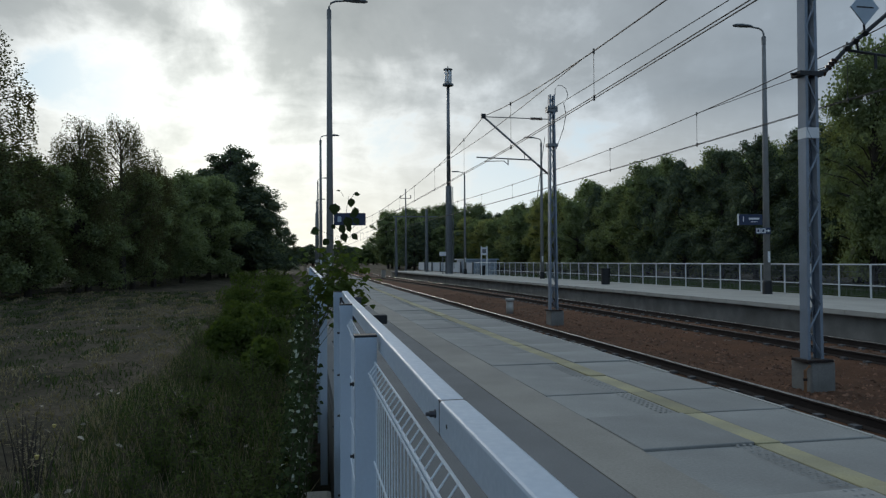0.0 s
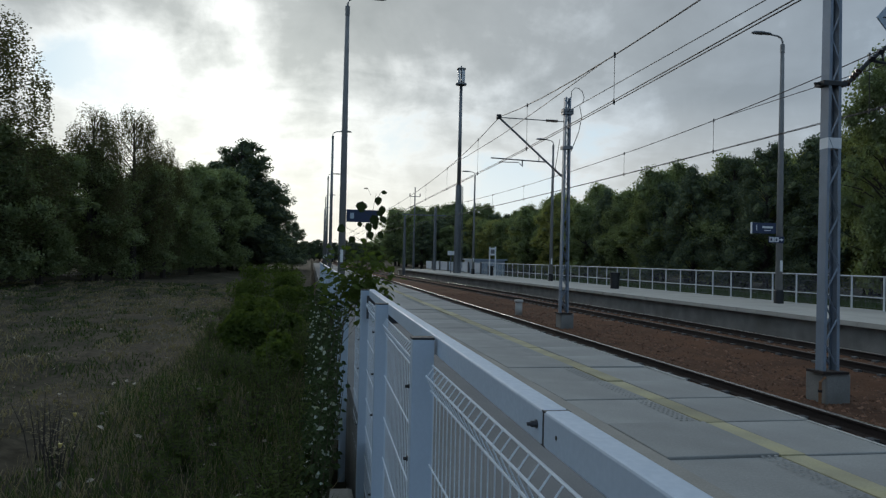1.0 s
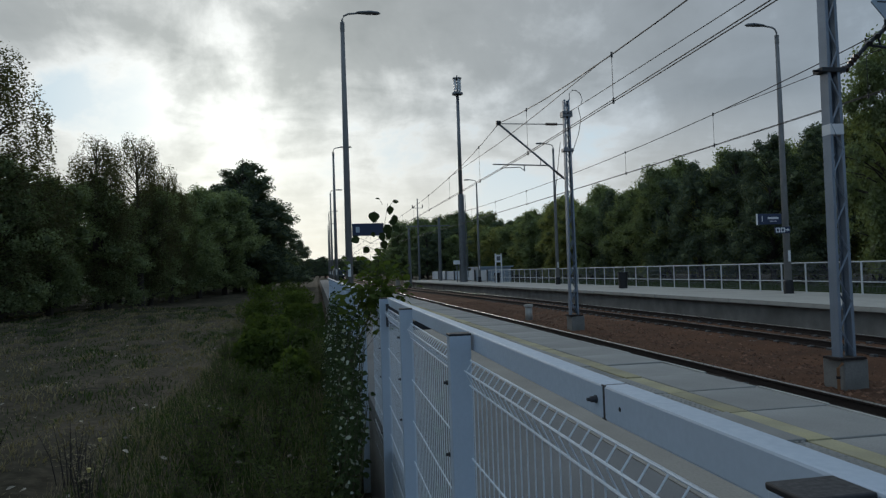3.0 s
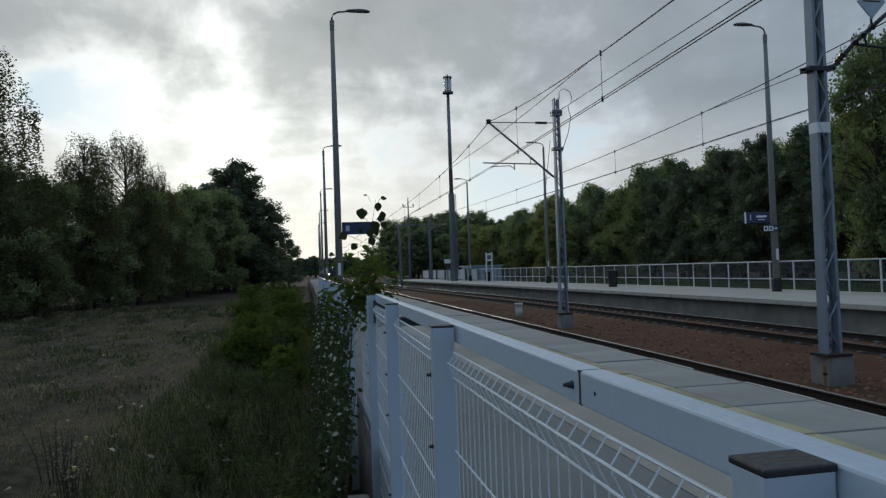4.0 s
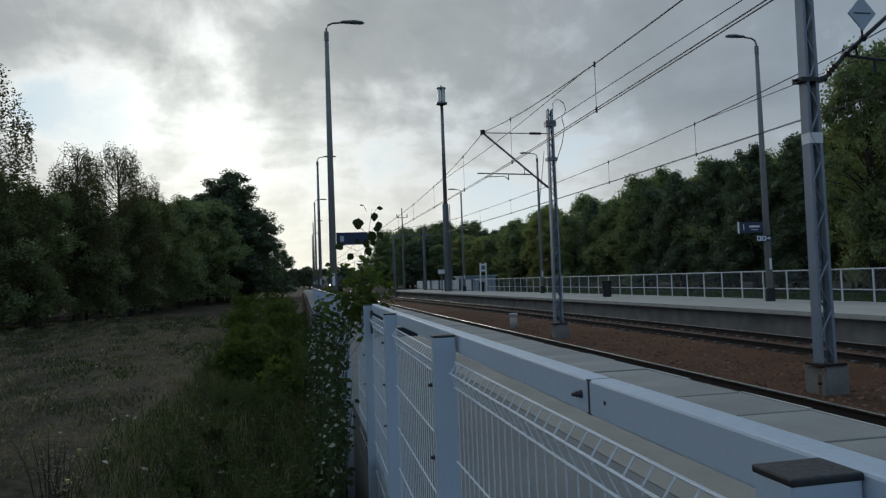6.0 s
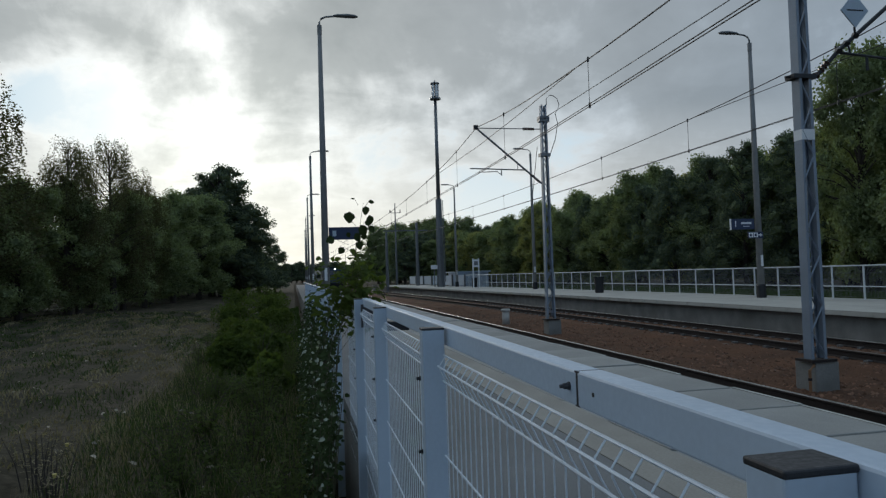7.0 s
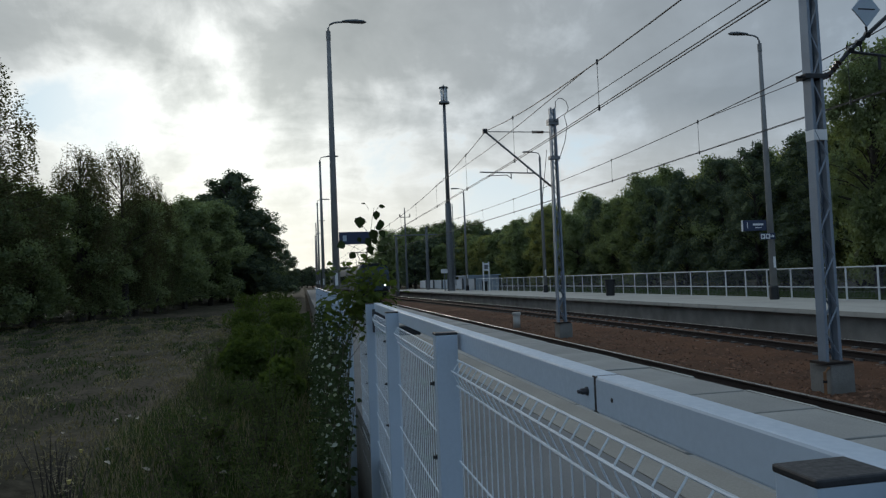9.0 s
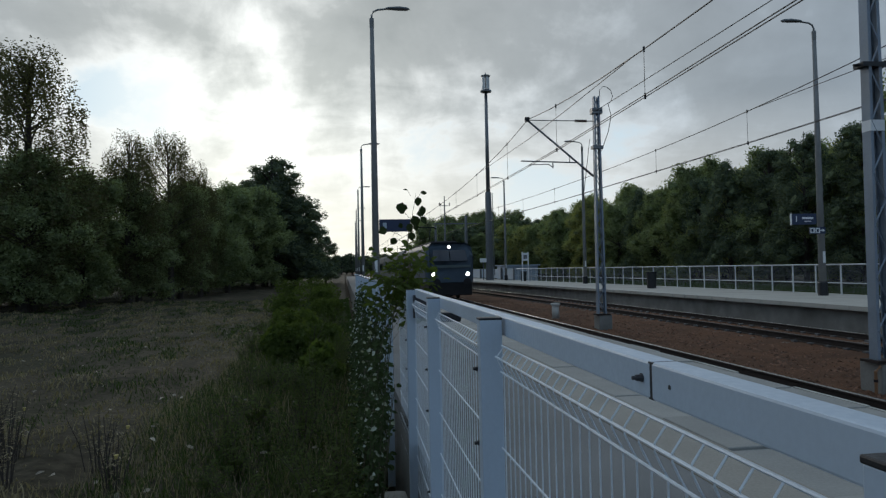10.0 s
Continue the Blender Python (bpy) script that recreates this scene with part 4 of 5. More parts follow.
def build_verge():
    """Rough grass behind the opposite platform, and taller grass at the foot of the fence."""
    rng = np.random.default_rng(14)
    for name, label, material, n, x0, x1, y0, y1, h, w, follow in (
        ("verge_grass", "rough green grass behind the opposite platform", GRASS, 30000, 17.2, 28, 12, 75, 0.55, 0.02, True),
        ("meadow_grass", "short meadow grass around the standpoint", GRASS, 16000, -9, -0.12, -8, 4.0, 0.15, 0.004, False),
        ("tall_grass", "tufted dark green grass along the fence", GRASS, 22000, -2.4, -0.12, 5.5, 22, 0.19, 0.0045, False),
        ("withered_grass", "withered brown grass among the green along the fence", DRY, 9000, -2.6, -0.12, 5.5, 20, 0.22, 0.004, False),
    ):
        t = rng.random(n)
        y = y0 + (y1 - y0) * rng.random(n) ** 1.4
        x = x0 + (x1 - x0) * (t if follow else 1 - t ** 1.4)
        if follow:
            x = x + np.array([shift(v) for v in y])
        hh = h * (0.4 + 0.8 * rng.random(n))
        z = np.array([ground_height(a, b) for a, b in zip(x, y)]) - 0.02
        a = rng.random(n) * math.tau
        p = np.stack([x, y, z], 1)
        side = np.stack([np.cos(a) * w, np.sin(a) * w, np.zeros(n)], 1)
        lean = rng.normal(size=(n, 2)) * 0.3 * hh[:, None]
        tip = p + np.stack([lean[:, 0], lean[:, 1], hh], 1)
        v = np.stack([p - side, p + side, tip], 1).reshape(-1, 3)
        me = bpy.data.meshes.new(name)
        me.from_pydata(v.tolist(), [], [(3 * i, 3 * i + 1, 3 * i + 2) for i in range(n)])
        me.materials.append(material)
        tagged(new(name, me), label, "grass", kind="stuff")


build_verge()


def leaf_shape(bm, p, d, n, length, width, fold=0.15):
    """One pointed leaf with a bent midrib."""
    d, n = Vector(d).normalized(), Vector(n)
    s = d.cross(n).normalized()
    n = s.cross(d)
    p = Vector(p)
    rows = ((0, 0), (0.22, 0.85), (0.5, 1.0), (0.78, 0.55), (1, 0))
    mids = [bm.verts.new(p + d * length * t - n * length * 0.18 * t * t) for t, _ in rows]
    for sg in (-1, 1):
        out = [bm.verts.new(p + d * length * t + s * sg * width * 0.5 * w - n * (length * 0.18 * t * t - fold * width * w)) for t, w in rows[1:-1]]
        bm.faces.new((mids[0], mids[1], out[0]))
        bm.faces.new((mids[1], mids[2], out[1], out[0]))
        bm.faces.new((mids[2], mids[3], out[2], out[1]))
        bm.faces.new((mids[3], mids[4], out[2]))


def build_weeds():
    rng = random.Random(12)
    made = []
    for v, (h, mat_leaf, label) in enumerate(((0.42, LEAF_N, "leafy green weed growing in the meadow"), (0.30, LEAF_N, "low bushy green weed"), (0.50, LEAF_N, "tall dark green weed with small leaves"))):
        t = thing("weed", label, "weed", (0, 0, 0), "weeds along the fence")
        st, lf = bmesh.new(), bmesh.new()
        for k in range(9):
            a, r = rng.uniform(0, 6.28), rng.uniform(0.08, 0.30)
            hh = h * rng.uniform(0.6, 1.1)
            top = Vector((math.cos(a) * r, math.sin(a) * r, hh))
            tube(st, [(0, 0, -0.03), top * 0.5 + Vector((0, 0, 0.05)), top], [0.004, 0.003, 0.0015], 4)
            for i in range(26):
                q = rng.uniform(0.2, 1.0)
                b = rng.uniform(0, 6.28)
                leaf_shape(lf, top * q + Vector((0, 0, 0.04 * (1 - q))), (math.cos(b), math.sin(b), rng.uniform(-0.2, 0.5)), (0, 0, 1), rng.uniform(0.022, 0.055), rng.uniform(0.012, 0.028))
        tagged(part("stem", st, STEM, t), kind="stuff")
        tagged(part("foliage", lf, mat_leaf, t), kind="stuff")
        made.append(t)
    spots = []
    for i in range(150):
        y = 5.6 + 17 * rng.random() ** 1.3
        x = -0.35 - (0.35 + 0.10 * y) * rng.random() ** 1.3
        spots.append((x, y))
    for i, (x, y) in enumerate(spots):
        s = rng.uniform(0.6, 1.35) * (0.75 if y < 8 else 1.0)
        m = pose(x, y, ground_height(x, y), 0, 0, rng.uniform(0, 360)) @ Matrix.Diagonal((s, s, s, 1))
        if i < 3:
            made[i].matrix_basis = m
        else:
            base = made[i % 3]
            keep = base.scale.copy()
            base.scale = (1, 1, 1)
            copy_thing(base, m)
            base.scale = keep
    # dry stalks with a few yellow heads
    flower = mat("yellow_flower_head", (0.62, 0.50, 0.16), 0.7, 0, 0.2, 40, 200, 0)
    base = thing("dry_weed", "dry brown weed stalks with small yellow flower heads", "weed", (-2.5, 8.7, ground_height(-2.5, 8.7)), "dry weeds in the meadow")
    for k in range(12):
        a, r, hh = rng.uniform(0, 6.28), rng.uniform(0.02, 0.28), rng.uniform(0.25, 0.62)
        top = (math.cos(a) * r, math.sin(a) * r, hh)
        s = part("stalk", tubem([(top[0] * 0.4, top[1] * 0.4, -0.03), (top[0] * 0.6, top[1] * 0.7, hh * 0.5), top], [0.006, 0.005, 0.002], 4), BARK, base)
        if k < 1:
            part("flower", tubem([(top[0], top[1], hh - 0.01), (top[0], top[1], hh + 0.02)], [0.010, 0.018], 7), flower, s)
        lf = bmesh.new()
        for i in range(7):
            q, b = rng.uniform(0.3, 1), rng.uniform(0, 6.28)
            leaf_shape(lf, (top[0] * q, top[1] * q, hh * q), (math.cos(b), math.sin(b), 0.4), (0, 0, 1), 0.06, 0.012)
        tagged(part("leaf", lf, DRY, s), kind="stuff")
    for x, y in ((-3.3, 8.9), (-3.05, 8.2), (-3.7, 9.7), (-2.2, 8.1), (-4.2, 10.5)):
        copy_thing(base, pose(x, y, ground_height(x, y), 0, 0, rng.uniform(0, 360)))


def build_litter():
    rng = random.Random(21)
    b = bmesh.new()
    for i in range(220):
        y = 6 + 22 * rng.random() ** 1.4
        x = -0.3 - (1 + 0.45 * y) * rng.random()
        a = rng.uniform(0, 6.28)
        leaf_shape(b, (x, y, ground_height(x, y) + rng.uniform(0.03, 0.10)), (math.cos(a), math.sin(a), rng.uniform(-0.3, 0.5)), (rng.uniform(-.5, .5), rng.uniform(-.8, .2), 1), rng.uniform(0.05, 0.10), rng.uniform(0.03, 0.05))
    tagged(part("fallen_leaves", b, LITTER), "pale fallen leaves scattered in the grass", "leaf litter", kind="stuff")


LITTER = mat("pale_dead_leaf", (0.36, 0.31, 0.24), 0.85, 0, 0.3, 6, 40, 0, island=0.5)
build_litter()


def build_sapling():
    """The poplar shoot that grows through the fence and stands above it."""
    rng = random.Random(3)
    t = thing("sapling", "young poplar shoot with broad green leaves growing through the fence", "sapling", (0.025, 7.9, -0.4))
    stems = []
    for k in range(9):
        a = rng.uniform(0, 6.28)
        r = rng.uniform(0.05, 0.40)
        h = rng.uniform(1.55, 1.86)
        stems.append((Vector((0.06 + math.cos(a) * r * 0.75, math.sin(a) * r, h)), False))
    stems.append((Vector((0.20, 0.02, 2.24)), True))
    stems.append((Vector((0.15, -0.02, 2.05)), True))
    lf = bmesh.new()
    for top, tall in stems:
        pts = [Vector((rng.uniform(-.24, -.16), rng.uniform(-.04, .04), 0)), Vector((top.x * 0.08 - 0.16, top.y * 0.08, top.z * 0.55)), Vector((top.x * 0.6, top.y * 0.6, top.z * 0.8)), top]
        part("stem", tubem(pts, [0.008, 0.005, 0.003, 0.0012], 5), STEM, t)
        if not tall:
            for i in range(52):
                q = rng.uniform(0.78, 1.0)
                b = rng.uniform(0, 6.28)
                p = Vector((top.x * (q - 0.1), top.y * (q - 0.1), top.z * q)) + Vector((rng.uniform(-.13, .13), rng.uniform(-.13, .13), rng.uniform(-.09, .06)))
                leaf_shape(lf, p, (math.cos(b), math.sin(b), rng.uniform(-0.8, 0.3)), (rng.uniform(-.5, .5), rng.uniform(-.8, .3), 1), rng.uniform(0.05, 0.085), rng.uniform(0.04, 0.07))
    tagged(part("foliage", lf, LEAF_N, t), kind="stuff")
    # the few large leaves that stand clear against the sky
    for x, z, dx, dz, ln, wd in BIG_LEAVES:
        b = bmesh.new()
        leaf_shape(b, (x, rng.uniform(-.03, .03), z), (dx, rng.uniform(-.3, .3), dz), (rng.uniform(-.3, .3), -1, 0.3), ln, wd, 0.1)
        leaf = part("leaf", b, LEAF_SHOOT, t)
        part("leaf_stalk", tubem([(x, 0, z), (x * 0.5 + 0.09, 0, z - 0.05)], 0.0015, 4), STEM, leaf)


BIG_LEAVES = ((0.085, 2.17, -0.1, -1.0, 0.095, 0.095), (0.215, 2.215, 0.05, -1.0, 0.08, 0.065), (0.235, 2.245, 1.0, 0.05, 0.06, 0.038), (0.245, 2.14, 0.1, -1.0, 0.09, 0.065),
              (0.17, 2.06, 0.35, -0.9, 0.11, 0.085), (0.12, 1.99, 0.5, -0.8, 0.085, 0.07), (-0.045, 1.95, -0.9, -0.3, 0.075, 0.075), (0.19, 1.99, 0.3, -0.9, 0.06, 0.05),
              (0.10, 2.09, -0.8, -0.3, 0.03, 0.025), (0.13, 2.27, -1.0, 0.2, 0.04, 0.015), (0.20, 2.08, 0.9, -0.3, 0.06, 0.05), (0.06, 2.0, 0.4, -0.9, 0.05, 0.04), (0.235, 2.05, 0.6, -0.8, 0.075, 0.06), (0.15, 1.93, 0.2, -1.0, 0.08, 0.065), (0.03, 1.88, -0.6, -0.8, 0.07, 0.06), (0.22, 1.92, 0.7, -0.6, 0.07, 0.055))


def build_creeper():
    """Creeper over the far bays of the fence."""
    rng = random.Random(8)
    t = thing("creeper", "leafy creeper with pale leaf undersides climbing the fence", "climbing plant", (0, 0, 0))
    green, pale = bmesh.new(), bmesh.new()
    for k in range(95):
        y = 6.7 + 8.0 * rng.random() ** 1.2
        h = rng.uniform(0.5, 1.46)
        x0 = rng.uniform(-0.22, -0.04)
        pts = [(x0 - 0.05, y, -0.42), (x0, y + rng.uniform(-.15, .15), -0.42 + h * 0.5), (x0 * 0.5, y + rng.uniform(-.3, .3), -0.42 + h)]
        part("vine", tubem(pts, [0.006, 0.004, 0.002], 4), STEM, t)
        for i in range(60):
            q = rng.random()
            a, b = (pts[0], pts[1]) if q < 0.5 else (pts[1], pts[2])
            f = (q * 2) % 1
            p = Vector(a).lerp(Vector(b), f) + Vector((rng.uniform(-.10, .02), rng.uniform(-.15, .15), rng.uniform(-.08, .08)))
            ang = rng.uniform(0, 6.28)
            leaf_shape(pale if rng.random() < 0.10 else green, p, (math.cos(ang), math.sin(ang) * 0.6, rng.uniform(-1, 0.3)), (-1, -1, rng.uniform(0, 1)), rng.uniform(0.025, 0.05), rng.uniform(0.018, 0.036))
    tagged(part("foliage", green, LEAF_SHOOT, t), kind="stuff")
    tagged(part("pale_foliage", pale, LEAF_PALE, t, "silvery leaf undersides"), kind="stuff")


def build_shrubs():
    rng = np.random.default_rng(77)
    for x, y, h, s, mt in ((-0.8, 12.5, 0.62, 0.5, LEAF_N), (-1.3, 15, 0.7, 0.6, LEAF_N), (-0.8, 17.5, 0.75, 0.7, LEAF_N), (-1.7, 21, 0.60, 0.8, LEAF_N), (-1.0, 24, 0.85, 0.9, LEAF_N), (-2.6, 30, 0.8, 1.1, LEAF_N), (-1.4, 33, 1.0, 1.1, LEAF_N), (-3.0, 42, 1.0, 1.4, LEAF_N), (-1.8, 50, 1.1, 1.4, LEAF_N)):
        t = thing("shrub", "low green shrub in the grass beside the fence", "shrub", (x, y, -0.45), "shrubs beside the fence")
        st = bmesh.new()
        blobs = []
        for k in range(9):
            a, r = rng.random() * 6.28, s * 0.7 * rng.random()
            z = h * (0.25 + 0.65 * rng.random())
            c = (math.cos(a) * r, math.sin(a) * r, z)
            blobs.append((*c, s * 0.34, 0.9))
            tube(st, [(0, 0, -0.05), (c[0] * 0.5, c[1] * 0.5, z * 0.6), c], [0.014, 0.009, 0.003], 4)
        part("stem", st, STEM, t)
        vs, fs = leaf_cloud(blobs, 2600, 0.045, rng)
        tagged(leaves_part("foliage", vs, fs, mt, t), kind="stuff")


def build_stones():
    """Two flat stones beside the foot of the fence."""
    for x, y, z, sx, sy in ((-0.13, 7.2, -0.46, 0.17, 0.12), (-0.12, 6.9, -0.47, 0.15, 0.13)):
        b = boxm(-sx, -sy, 0, sx, sy, 0.085, bevel=0.02)
        for v in b.verts:
            v.co += Vector((random.uniform(-.01, .01), random.uniform(-.01, .01), random.uniform(-.006, .006)))
        s = tagged(part("paving_stone", b, KERB), "loose grey paving stone at the foot of the fence", "stone", "loose stones")
        s.location = (x, y, z)


build_weeds()
build_sapling()
build_creeper()
build_shrubs()
build_stones()


# ---- train ----
LOCO_BLUE = mat("dark_blue_loco_paint", (0.062, 0.088, 0.118), 0.6, 0, 0.2, 2, 40, 0, spec=0.15)
LOCO_DARK = mat("grimy_underframe", (0.018, 0.018, 0.019), 0.8, 0.2, 0.3, 4, 40, 0.1)
LOCO_ROOF = mat("grimy_loco_roof", (0.05, 0.05, 0.052), 0.95, 0.1, 0.3, 3, 40, 0.1)
COACH = mat("blue_grey_coach_paint", (0.11, 0.14, 0.145), 0.8, 0, 0.2, 2, 40, 0, spec=0.08)
CAB_GLASS = glass_mat("dark_cab_glass", (0.015, 0.02, 0.03))
LIGHT = glow_mat("headlight_glow", (1.0, 0.97, 0.90), 40.0)


def shell(bm, y0, y1, half, z0, z1, front):
    """A body with sloped shoulders; the front leans back when asked."""
    prof = [(-half, z0), (-half, z1 - 0.75), (-half * 0.93, z1 - 0.28), (-half * 0.72, z1), (half * 0.72, z1), (half * 0.93, z1 - 0.28), (half, z1 - 0.75), (half, z0)]
    rings = []
    mids = [y0, y0 + 0.5, y1 - 0.5, y1]
    for i, y in enumerate(mids):
        taper = 0.86 if (i in (0, 3) and front) else 1.0
        ring = []
        for x, z in prof:
            back = 0.0
            if front and i in (0, 3):
                k = max(0.0, (z - (z0 + 1.3)) / (z1 - z0 - 1.3))
                back = 0.75 * k * (1 if i == 0 else -1)
            ring.append(bm.verts.new((x * taper, y + back, z)))
        rings.append(ring)
    n = len(prof)
    for a, b in zip(rings, rings[1:]):
        for i in range(n):
            bm.faces.new((a[i], a[(i + 1) % n], b[(i + 1) % n], b[i]))
    bm.faces.new(rings[0][::-1])
    bm.faces.new(rings[-1])
    bmesh.ops.recalc_face_normals(bm, faces=bm.faces)
    return bm


def wheelsets(parent, ys):
    for y in ys:
        w = part("wheelset", tubem([(-0.82, y, 0.55), (0.82, y, 0.55)], 0.09, 8), LOCO_DARK, parent)
        for s in (-0.75, 0.75):
            part("wheel", tubem([(s - 0.065, y, 0.55), (s + 0.065, y, 0.55)], 0.55, 20), LOCO_DARK, w)


def build_loco():
    t = thing("locomotive", "dark blue electric locomotive with three lit headlights", "locomotive", (NEAR_AXIS, 51, RAIL_Z))
    half = 1.40
    body = part("body", shell(bmesh.new(), 0.0, 16.5, half, 1.0, 3.28, True), LOCO_BLUE, t)
    # windscreen lies on the leaning front
    for x0, x1 in ((-1.02, -0.03), (0.03, 1.02)):
        b = bmesh.new()
        vs = [b.verts.new(p) for p in ((x0, -0.02, 2.22), (x1, -0.02, 2.22), (x1 * 0.92, 0.43, 2.86), (x0 * 0.92, 0.43, 2.86))]
        ws = [b.verts.new(v.co + Vector((0, 0.05, 0))) for v in vs]
        b.faces.new(vs)
        b.faces.new(ws[::-1])
        for i in range(4):
            b.faces.new((vs[i], ws[i], ws[(i + 1) % 4], vs[(i + 1) % 4]))
        bmesh.ops.recalc_face_normals(b, faces=b.faces)
        part("windscreen", b, CAB_GLASS, body)
    part("grey_band", boxm(-1.18, -0.02, 1.84, 1.18, 0.02, 1.98), COACH, body, "paler band under the windscreen")
    for x in (-0.99, 0.99):
        h = part("headlight", tubem([(x, -0.05, 1.46), (x, 0.06, 1.46)], 0.135, 14), LOCO_DARK, body)
        part("lens", tubem([(x, -0.062, 1.46), (x, -0.052, 1.46)], 0.09, 14), LIGHT, h, "lit headlight lens")
        part("buffer", tubem([(x * 0.88, -0.55, 1.02), (x * 0.88, -0.5, 1.02), (x * 0.88, -0.48, 1.02), (x * 0.88, 0.1, 1.02)], [0.22, 0.22, 0.09, 0.09], 12), LOCO_DARK, t)
    h = part("headlight", tubem([(0, 0.48, 3.05), (0, 0.75, 3.05)], 0.12, 14), LOCO_DARK, body)
    part("lens", tubem([(0, 0.462, 3.05), (0, 0.474, 3.05)], 0.07, 14), LIGHT, h, "lit top light")
    part("skirt", boxm(-1.25, 0.05, 0.25, 1.25, 0.3, 1.0, bevel=0.04), LOCO_DARK, t)
    part("underframe", boxm(-1.25, 0.3, 0.5, 1.25, 16.2, 1.0), LOCO_DARK, t)
    part("roof_gear", boxm(-0.8, 2.5, 3.28, 0.8, 14, 3.46, bevel=0.05), LOCO_ROOF, t)
    for s in (-1, 1):
        for y in (1.6, 13.9):
            part("side_window", boxm(s * 1.385 - 0.02, y, 2.05, s * 1.385 + 0.02, y + 0.75, 2.6), CAB_GLASS, body)
        for y in (4, 6.5, 9, 11):
            part("grille", boxm(s * 1.39 - 0.02, y, 1.8, s * 1.39 + 0.02, y + 1.6, 2.4), LOCO_DARK, body)
    p = part("pantograph", tubem([(-0.4, 13.2, 3.46), (-0.3, 12.0, 4.2), (-0.5, 12.9, 4.9)], 0.035, 6), LOCO_DARK, t)
    part("pantograph_arm", tubem([(0.4, 13.2, 3.46), (0.3, 12.0, 4.2), (0.5, 12.9, 4.9)], 0.035, 6), LOCO_DARK, p)
    part("collector", tubem([(-0.95, 12.9, 4.8), (-0.7, 12.9, 4.92), (0.7, 12.9, 4.92), (0.95, 12.9, 4.8)], 0.04, 6), LOCO_DARK, p)
    wheelsets(t, (2.2, 4.8, 11.7, 14.3))
    return t


def build_coach(y):
    t = thing("coach", "blue-grey railway coach behind the locomotive", "railway coach", (NEAR_AXIS, y, RAIL_Z), "coaches of the train")
    body = part("body", shell(bmesh.new(), 0.0, 24.5, 1.38, 1.0, 3.40, False), COACH, t)
    for s in (-1, 1):
        for i in range(9):
            part("window", boxm(s * 1.40 - 0.02, 2.4 + i * 2.25, 1.75, s * 1.40 + 0.02, 3.7 + i * 2.25, 2.5), CAB_GLASS, body)
    part("underframe", boxm(-1.1, 1, 0.6, 1.1, 23.5, 1.0), LOCO_DARK, t)
    wheelsets(t, (2.5, 5, 19.5, 22))
    return t


loco = build_loco()
coaches = [build_coach(68.5), build_coach(94.0)]


# ---- pieces of the platform and track ----
def shared(name, me, parent, at, label=""):
    ob = new(name, me)
    ob.parent = parent
    ob.location = at
    if label:
        tagged(ob, label)
    return ob


def mesh_of(name, bm, material):
    me = bpy.data.meshes.new(name)
    bm.to_mesh(me)
    bm.free()
    me.materials.append(material)
    return me


# light caught along the slabs' outer edge, painted as a paler strip
LIT_EDGE = mat("pale_lit_slab_edge", (0.50, 0.49, 0.45), 0.85, 0, 0.35, 4, 60, 0.1)


def build_slabs():
    rng = random.Random(2)
    inner = [mesh_of("slab", boxm(2.115, 0.006, -0.15, 2.965, 0.974, 0.0, bevel=0.008), CONCRETE)]
    outer = [mesh_of("edge_slab", boxm(3.172, 0.006, -0.15, EDGE - 0.034, 0.974, 0.0, bevel=0.008), CONCRETE)]
    nosing = mesh_of("nosing", boxm(EDGE - 0.032, 0.004, -0.15, EDGE, 0.976, 0.003, bevel=0.004), LIT_EDGE)
    line = mesh_of("yellow_strip", boxm(2.972, 0.003, -0.15, 3.166, 0.977, 0.0, bevel=0.004), YELLOW)
    b = bmesh.new()
    for i in range(12):
        for j in range(3):
            x, y = 2.80 + 0.05 * j, 0.06 + 0.08 * i
            tube(b, [(x, y, 0), (x, y, 0.005)], [0.014, 0.009], 6)
    dots = mesh_of("tactile_stud", b, CONCRETE)
    for k in range(-4, 96):
        y = 0.98 * k + 0.66
        for name, me in (("slab", inner[0]), ("yellow_strip", line), ("edge_slab", outer[0]), ("nosing", nosing)):
            o = shared(name, me, near_platform, (0, y, rng.uniform(-0.006, 0.004)))
            o.rotation_euler = (rng.uniform(-0.004, 0.004), rng.uniform(-0.003, 0.003), 0)
        if k < 26:
            tagged(shared("tactile_stud", dots, near_platform, (0, y, 0.001)), kind="stuff")
    edge = mesh_of("edge_slab", boxm(0, 0.003, -0.13, 0.9, 0.997, 0.0, bevel=0.006), FAR_TOP)
    for k in range(0, 86):
        y = 5.3 + k
        shared("edge_slab", edge, far_platform, (FAR_EDGE - 0.03 + shift(y + 0.5), y, 0.006 + rng.uniform(-0.002, 0.002)))


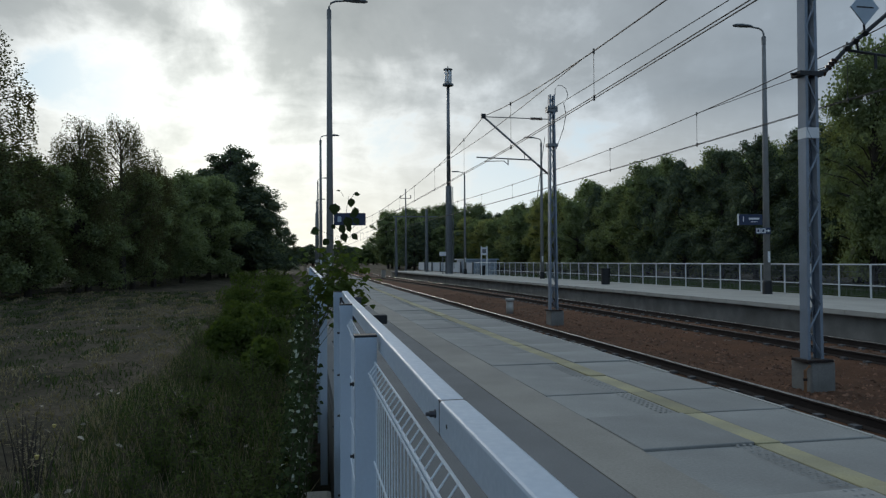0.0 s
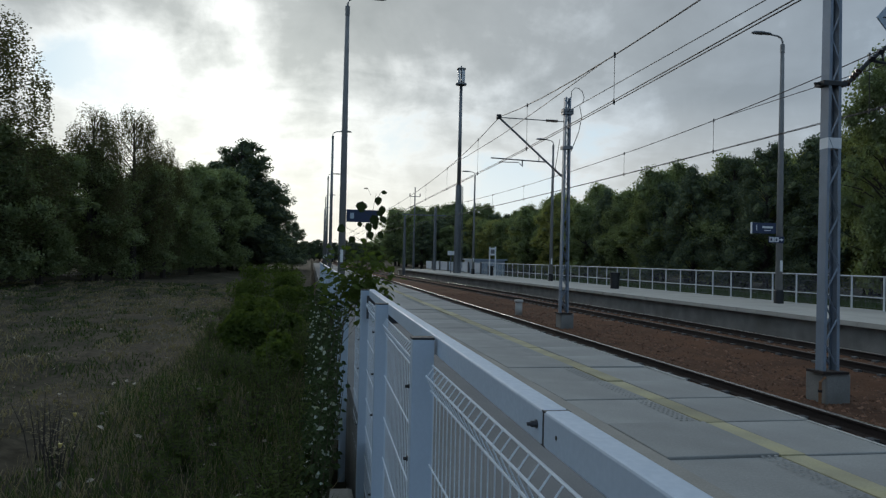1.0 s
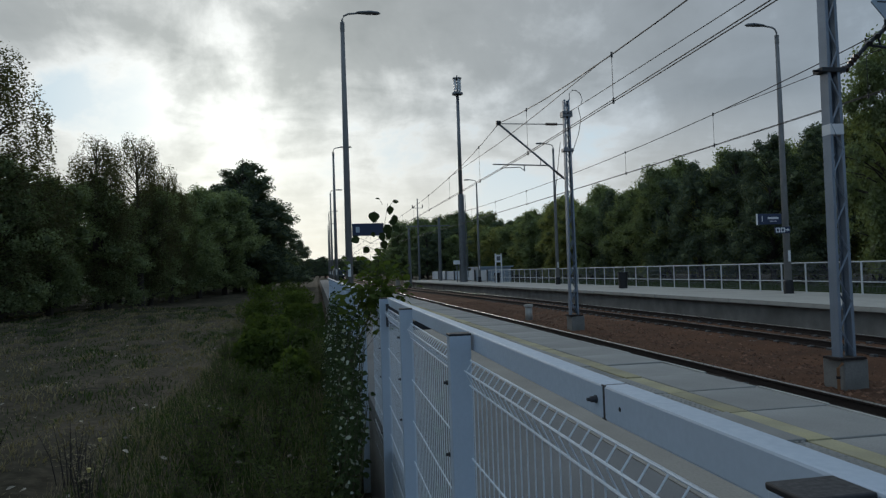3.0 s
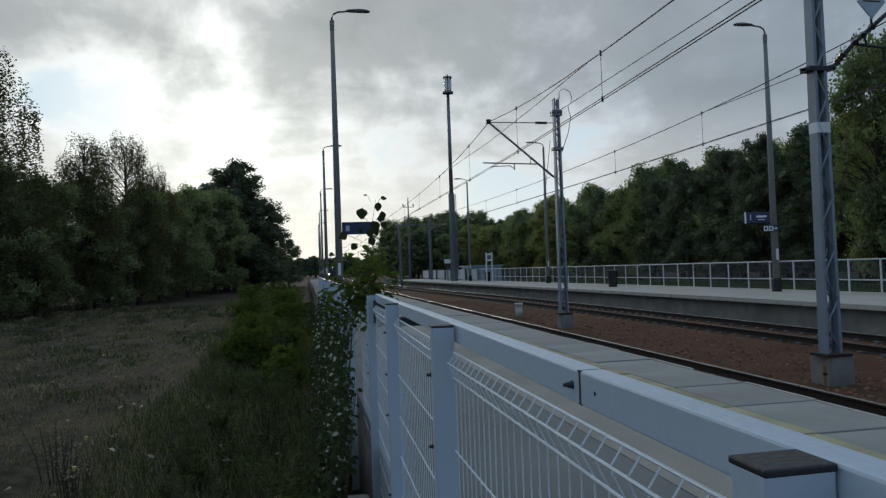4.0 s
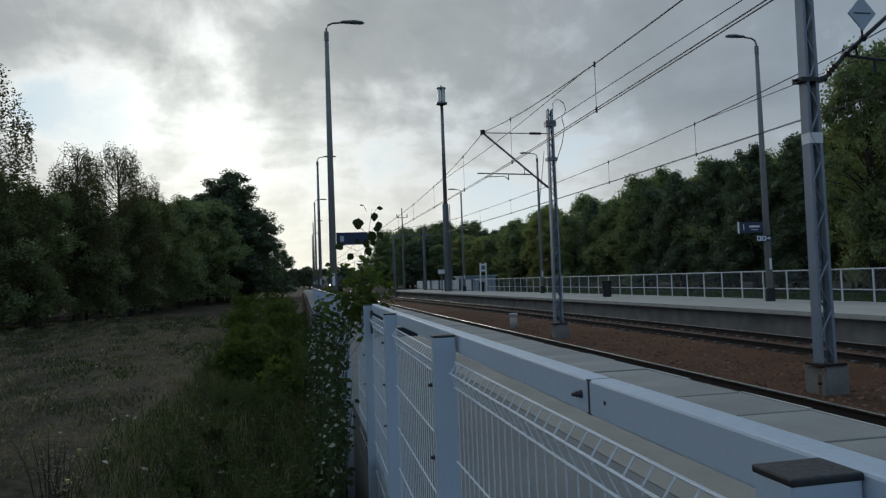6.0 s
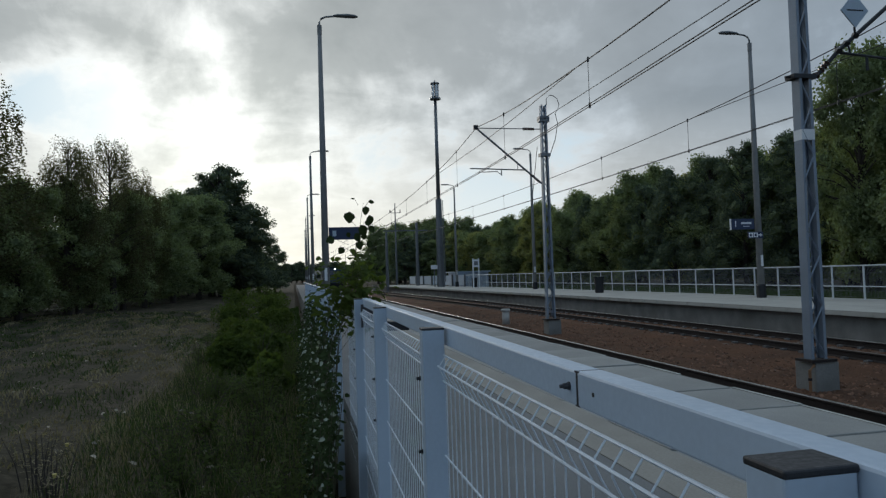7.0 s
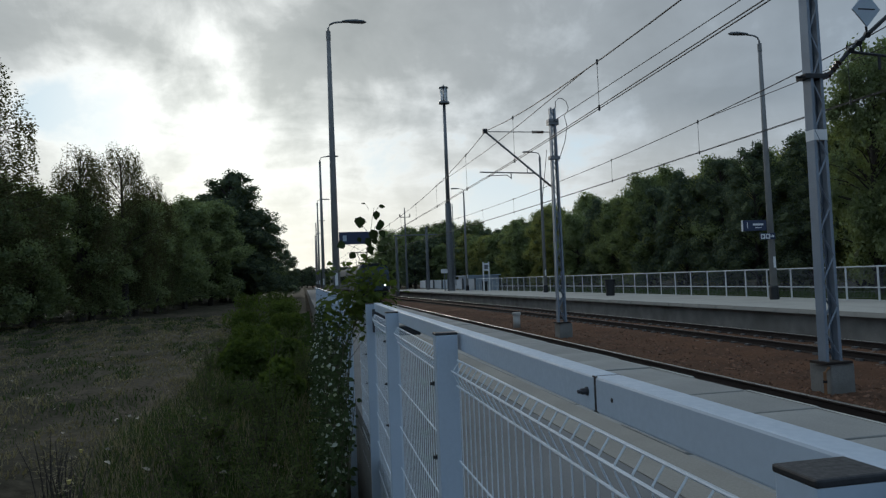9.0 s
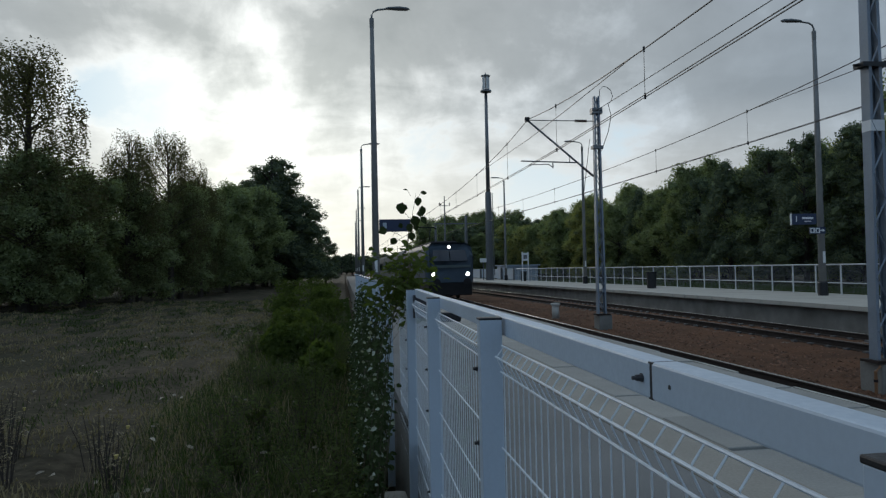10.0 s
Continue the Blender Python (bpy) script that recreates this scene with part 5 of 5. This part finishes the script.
def build_sleepers():
    b = bmesh.new()
    box(b, -1.25, -0.13, -0.22, 1.25, 0.13, -0.174, bevel=0.01)
    me = mesh_of("sleeper", b, SLEEPER)
    f = bmesh.new()
    for s in (-0.87, -0.64, 0.64, 0.87):
        box(f, s - 0.05, -0.06, -0.175, s + 0.05, 0.06, -0.128)
    fm = mesh_of("fastening", f, GALV)
    for tr, axis, bend, y0, y1 in ((near_track, NEAR_AXIS, False, 4.0, 70), (far_track, FAR_AXIS, True, 9.0, 80)):
        for k in range(int((y1 - y0) / 0.6)):
            y = y0 + 0.6 * k
            s = shared("sleeper", me, tr, (axis + (shift(y) if bend else 0), y, RAIL_Z))
            if y < 45:
                g = shared("fastening", fm, s, (0, 0, 0))


def build_ballast_stones():
    rng = np.random.default_rng(6)
    vs, fs = [], []
    for k in range(15000):
        y = 7 + 38 * rng.random() ** 1.5
        x = 6.45 + 5.6 * rng.random()
        mid = 1 - smooth01((abs(x - 8.45) - 0.8) / 0.9)
        z = RAIL_Z - 0.185 - 0.07 * mid
        xx = x + shift(y) * smooth01((x - 7) / 3.5)
        r = 0.022 + 0.03 * rng.random()
        base = len(vs)
        for d in ((1, 0, 0), (-1, 0, 0), (0, 1, 0), (0, -1, 0), (0, 0, 1), (0, 0, -1)):
            j = 0.6 + 0.7 * rng.random(3)
            vs.append((xx + d[0] * r * j[0] + (rng.random() - .5) * r, y + d[1] * r * j[1] + (rng.random() - .5) * r, z + d[2] * r * 0.75 * j[2]))
        for a, b in ((0, 2), (2, 1), (1, 3), (3, 0)):
            fs.append((base + a, base + b, base + 4))
            fs.append((base + b, base + a, base + 5))
    me = bpy.data.meshes.new("ballast_stones")
    me.from_pydata(vs, [], fs)
    me.materials.append(STONE)
    tagged(new("ballast_stones", me), "loose rust-stained ballast stones between the tracks", "ballast", kind="stuff")


build_slabs()
build_sleepers()
build_ballast_stones()


# ---- movement ----
SPEED, FRONT_AT_END = 21.8, 41.8


def motions():
    for ob, back in ((loco, 0.0), (coaches[0], 17.5), (coaches[1], 43.0)):
        walk(ob, [(t, pose(NEAR_AXIS, FRONT_AT_END + back + SPEED * (10.0 - t), RAIL_Z)) for t in (0.0, 2.5, 5.0, 7.5, 10.0)])


motions()
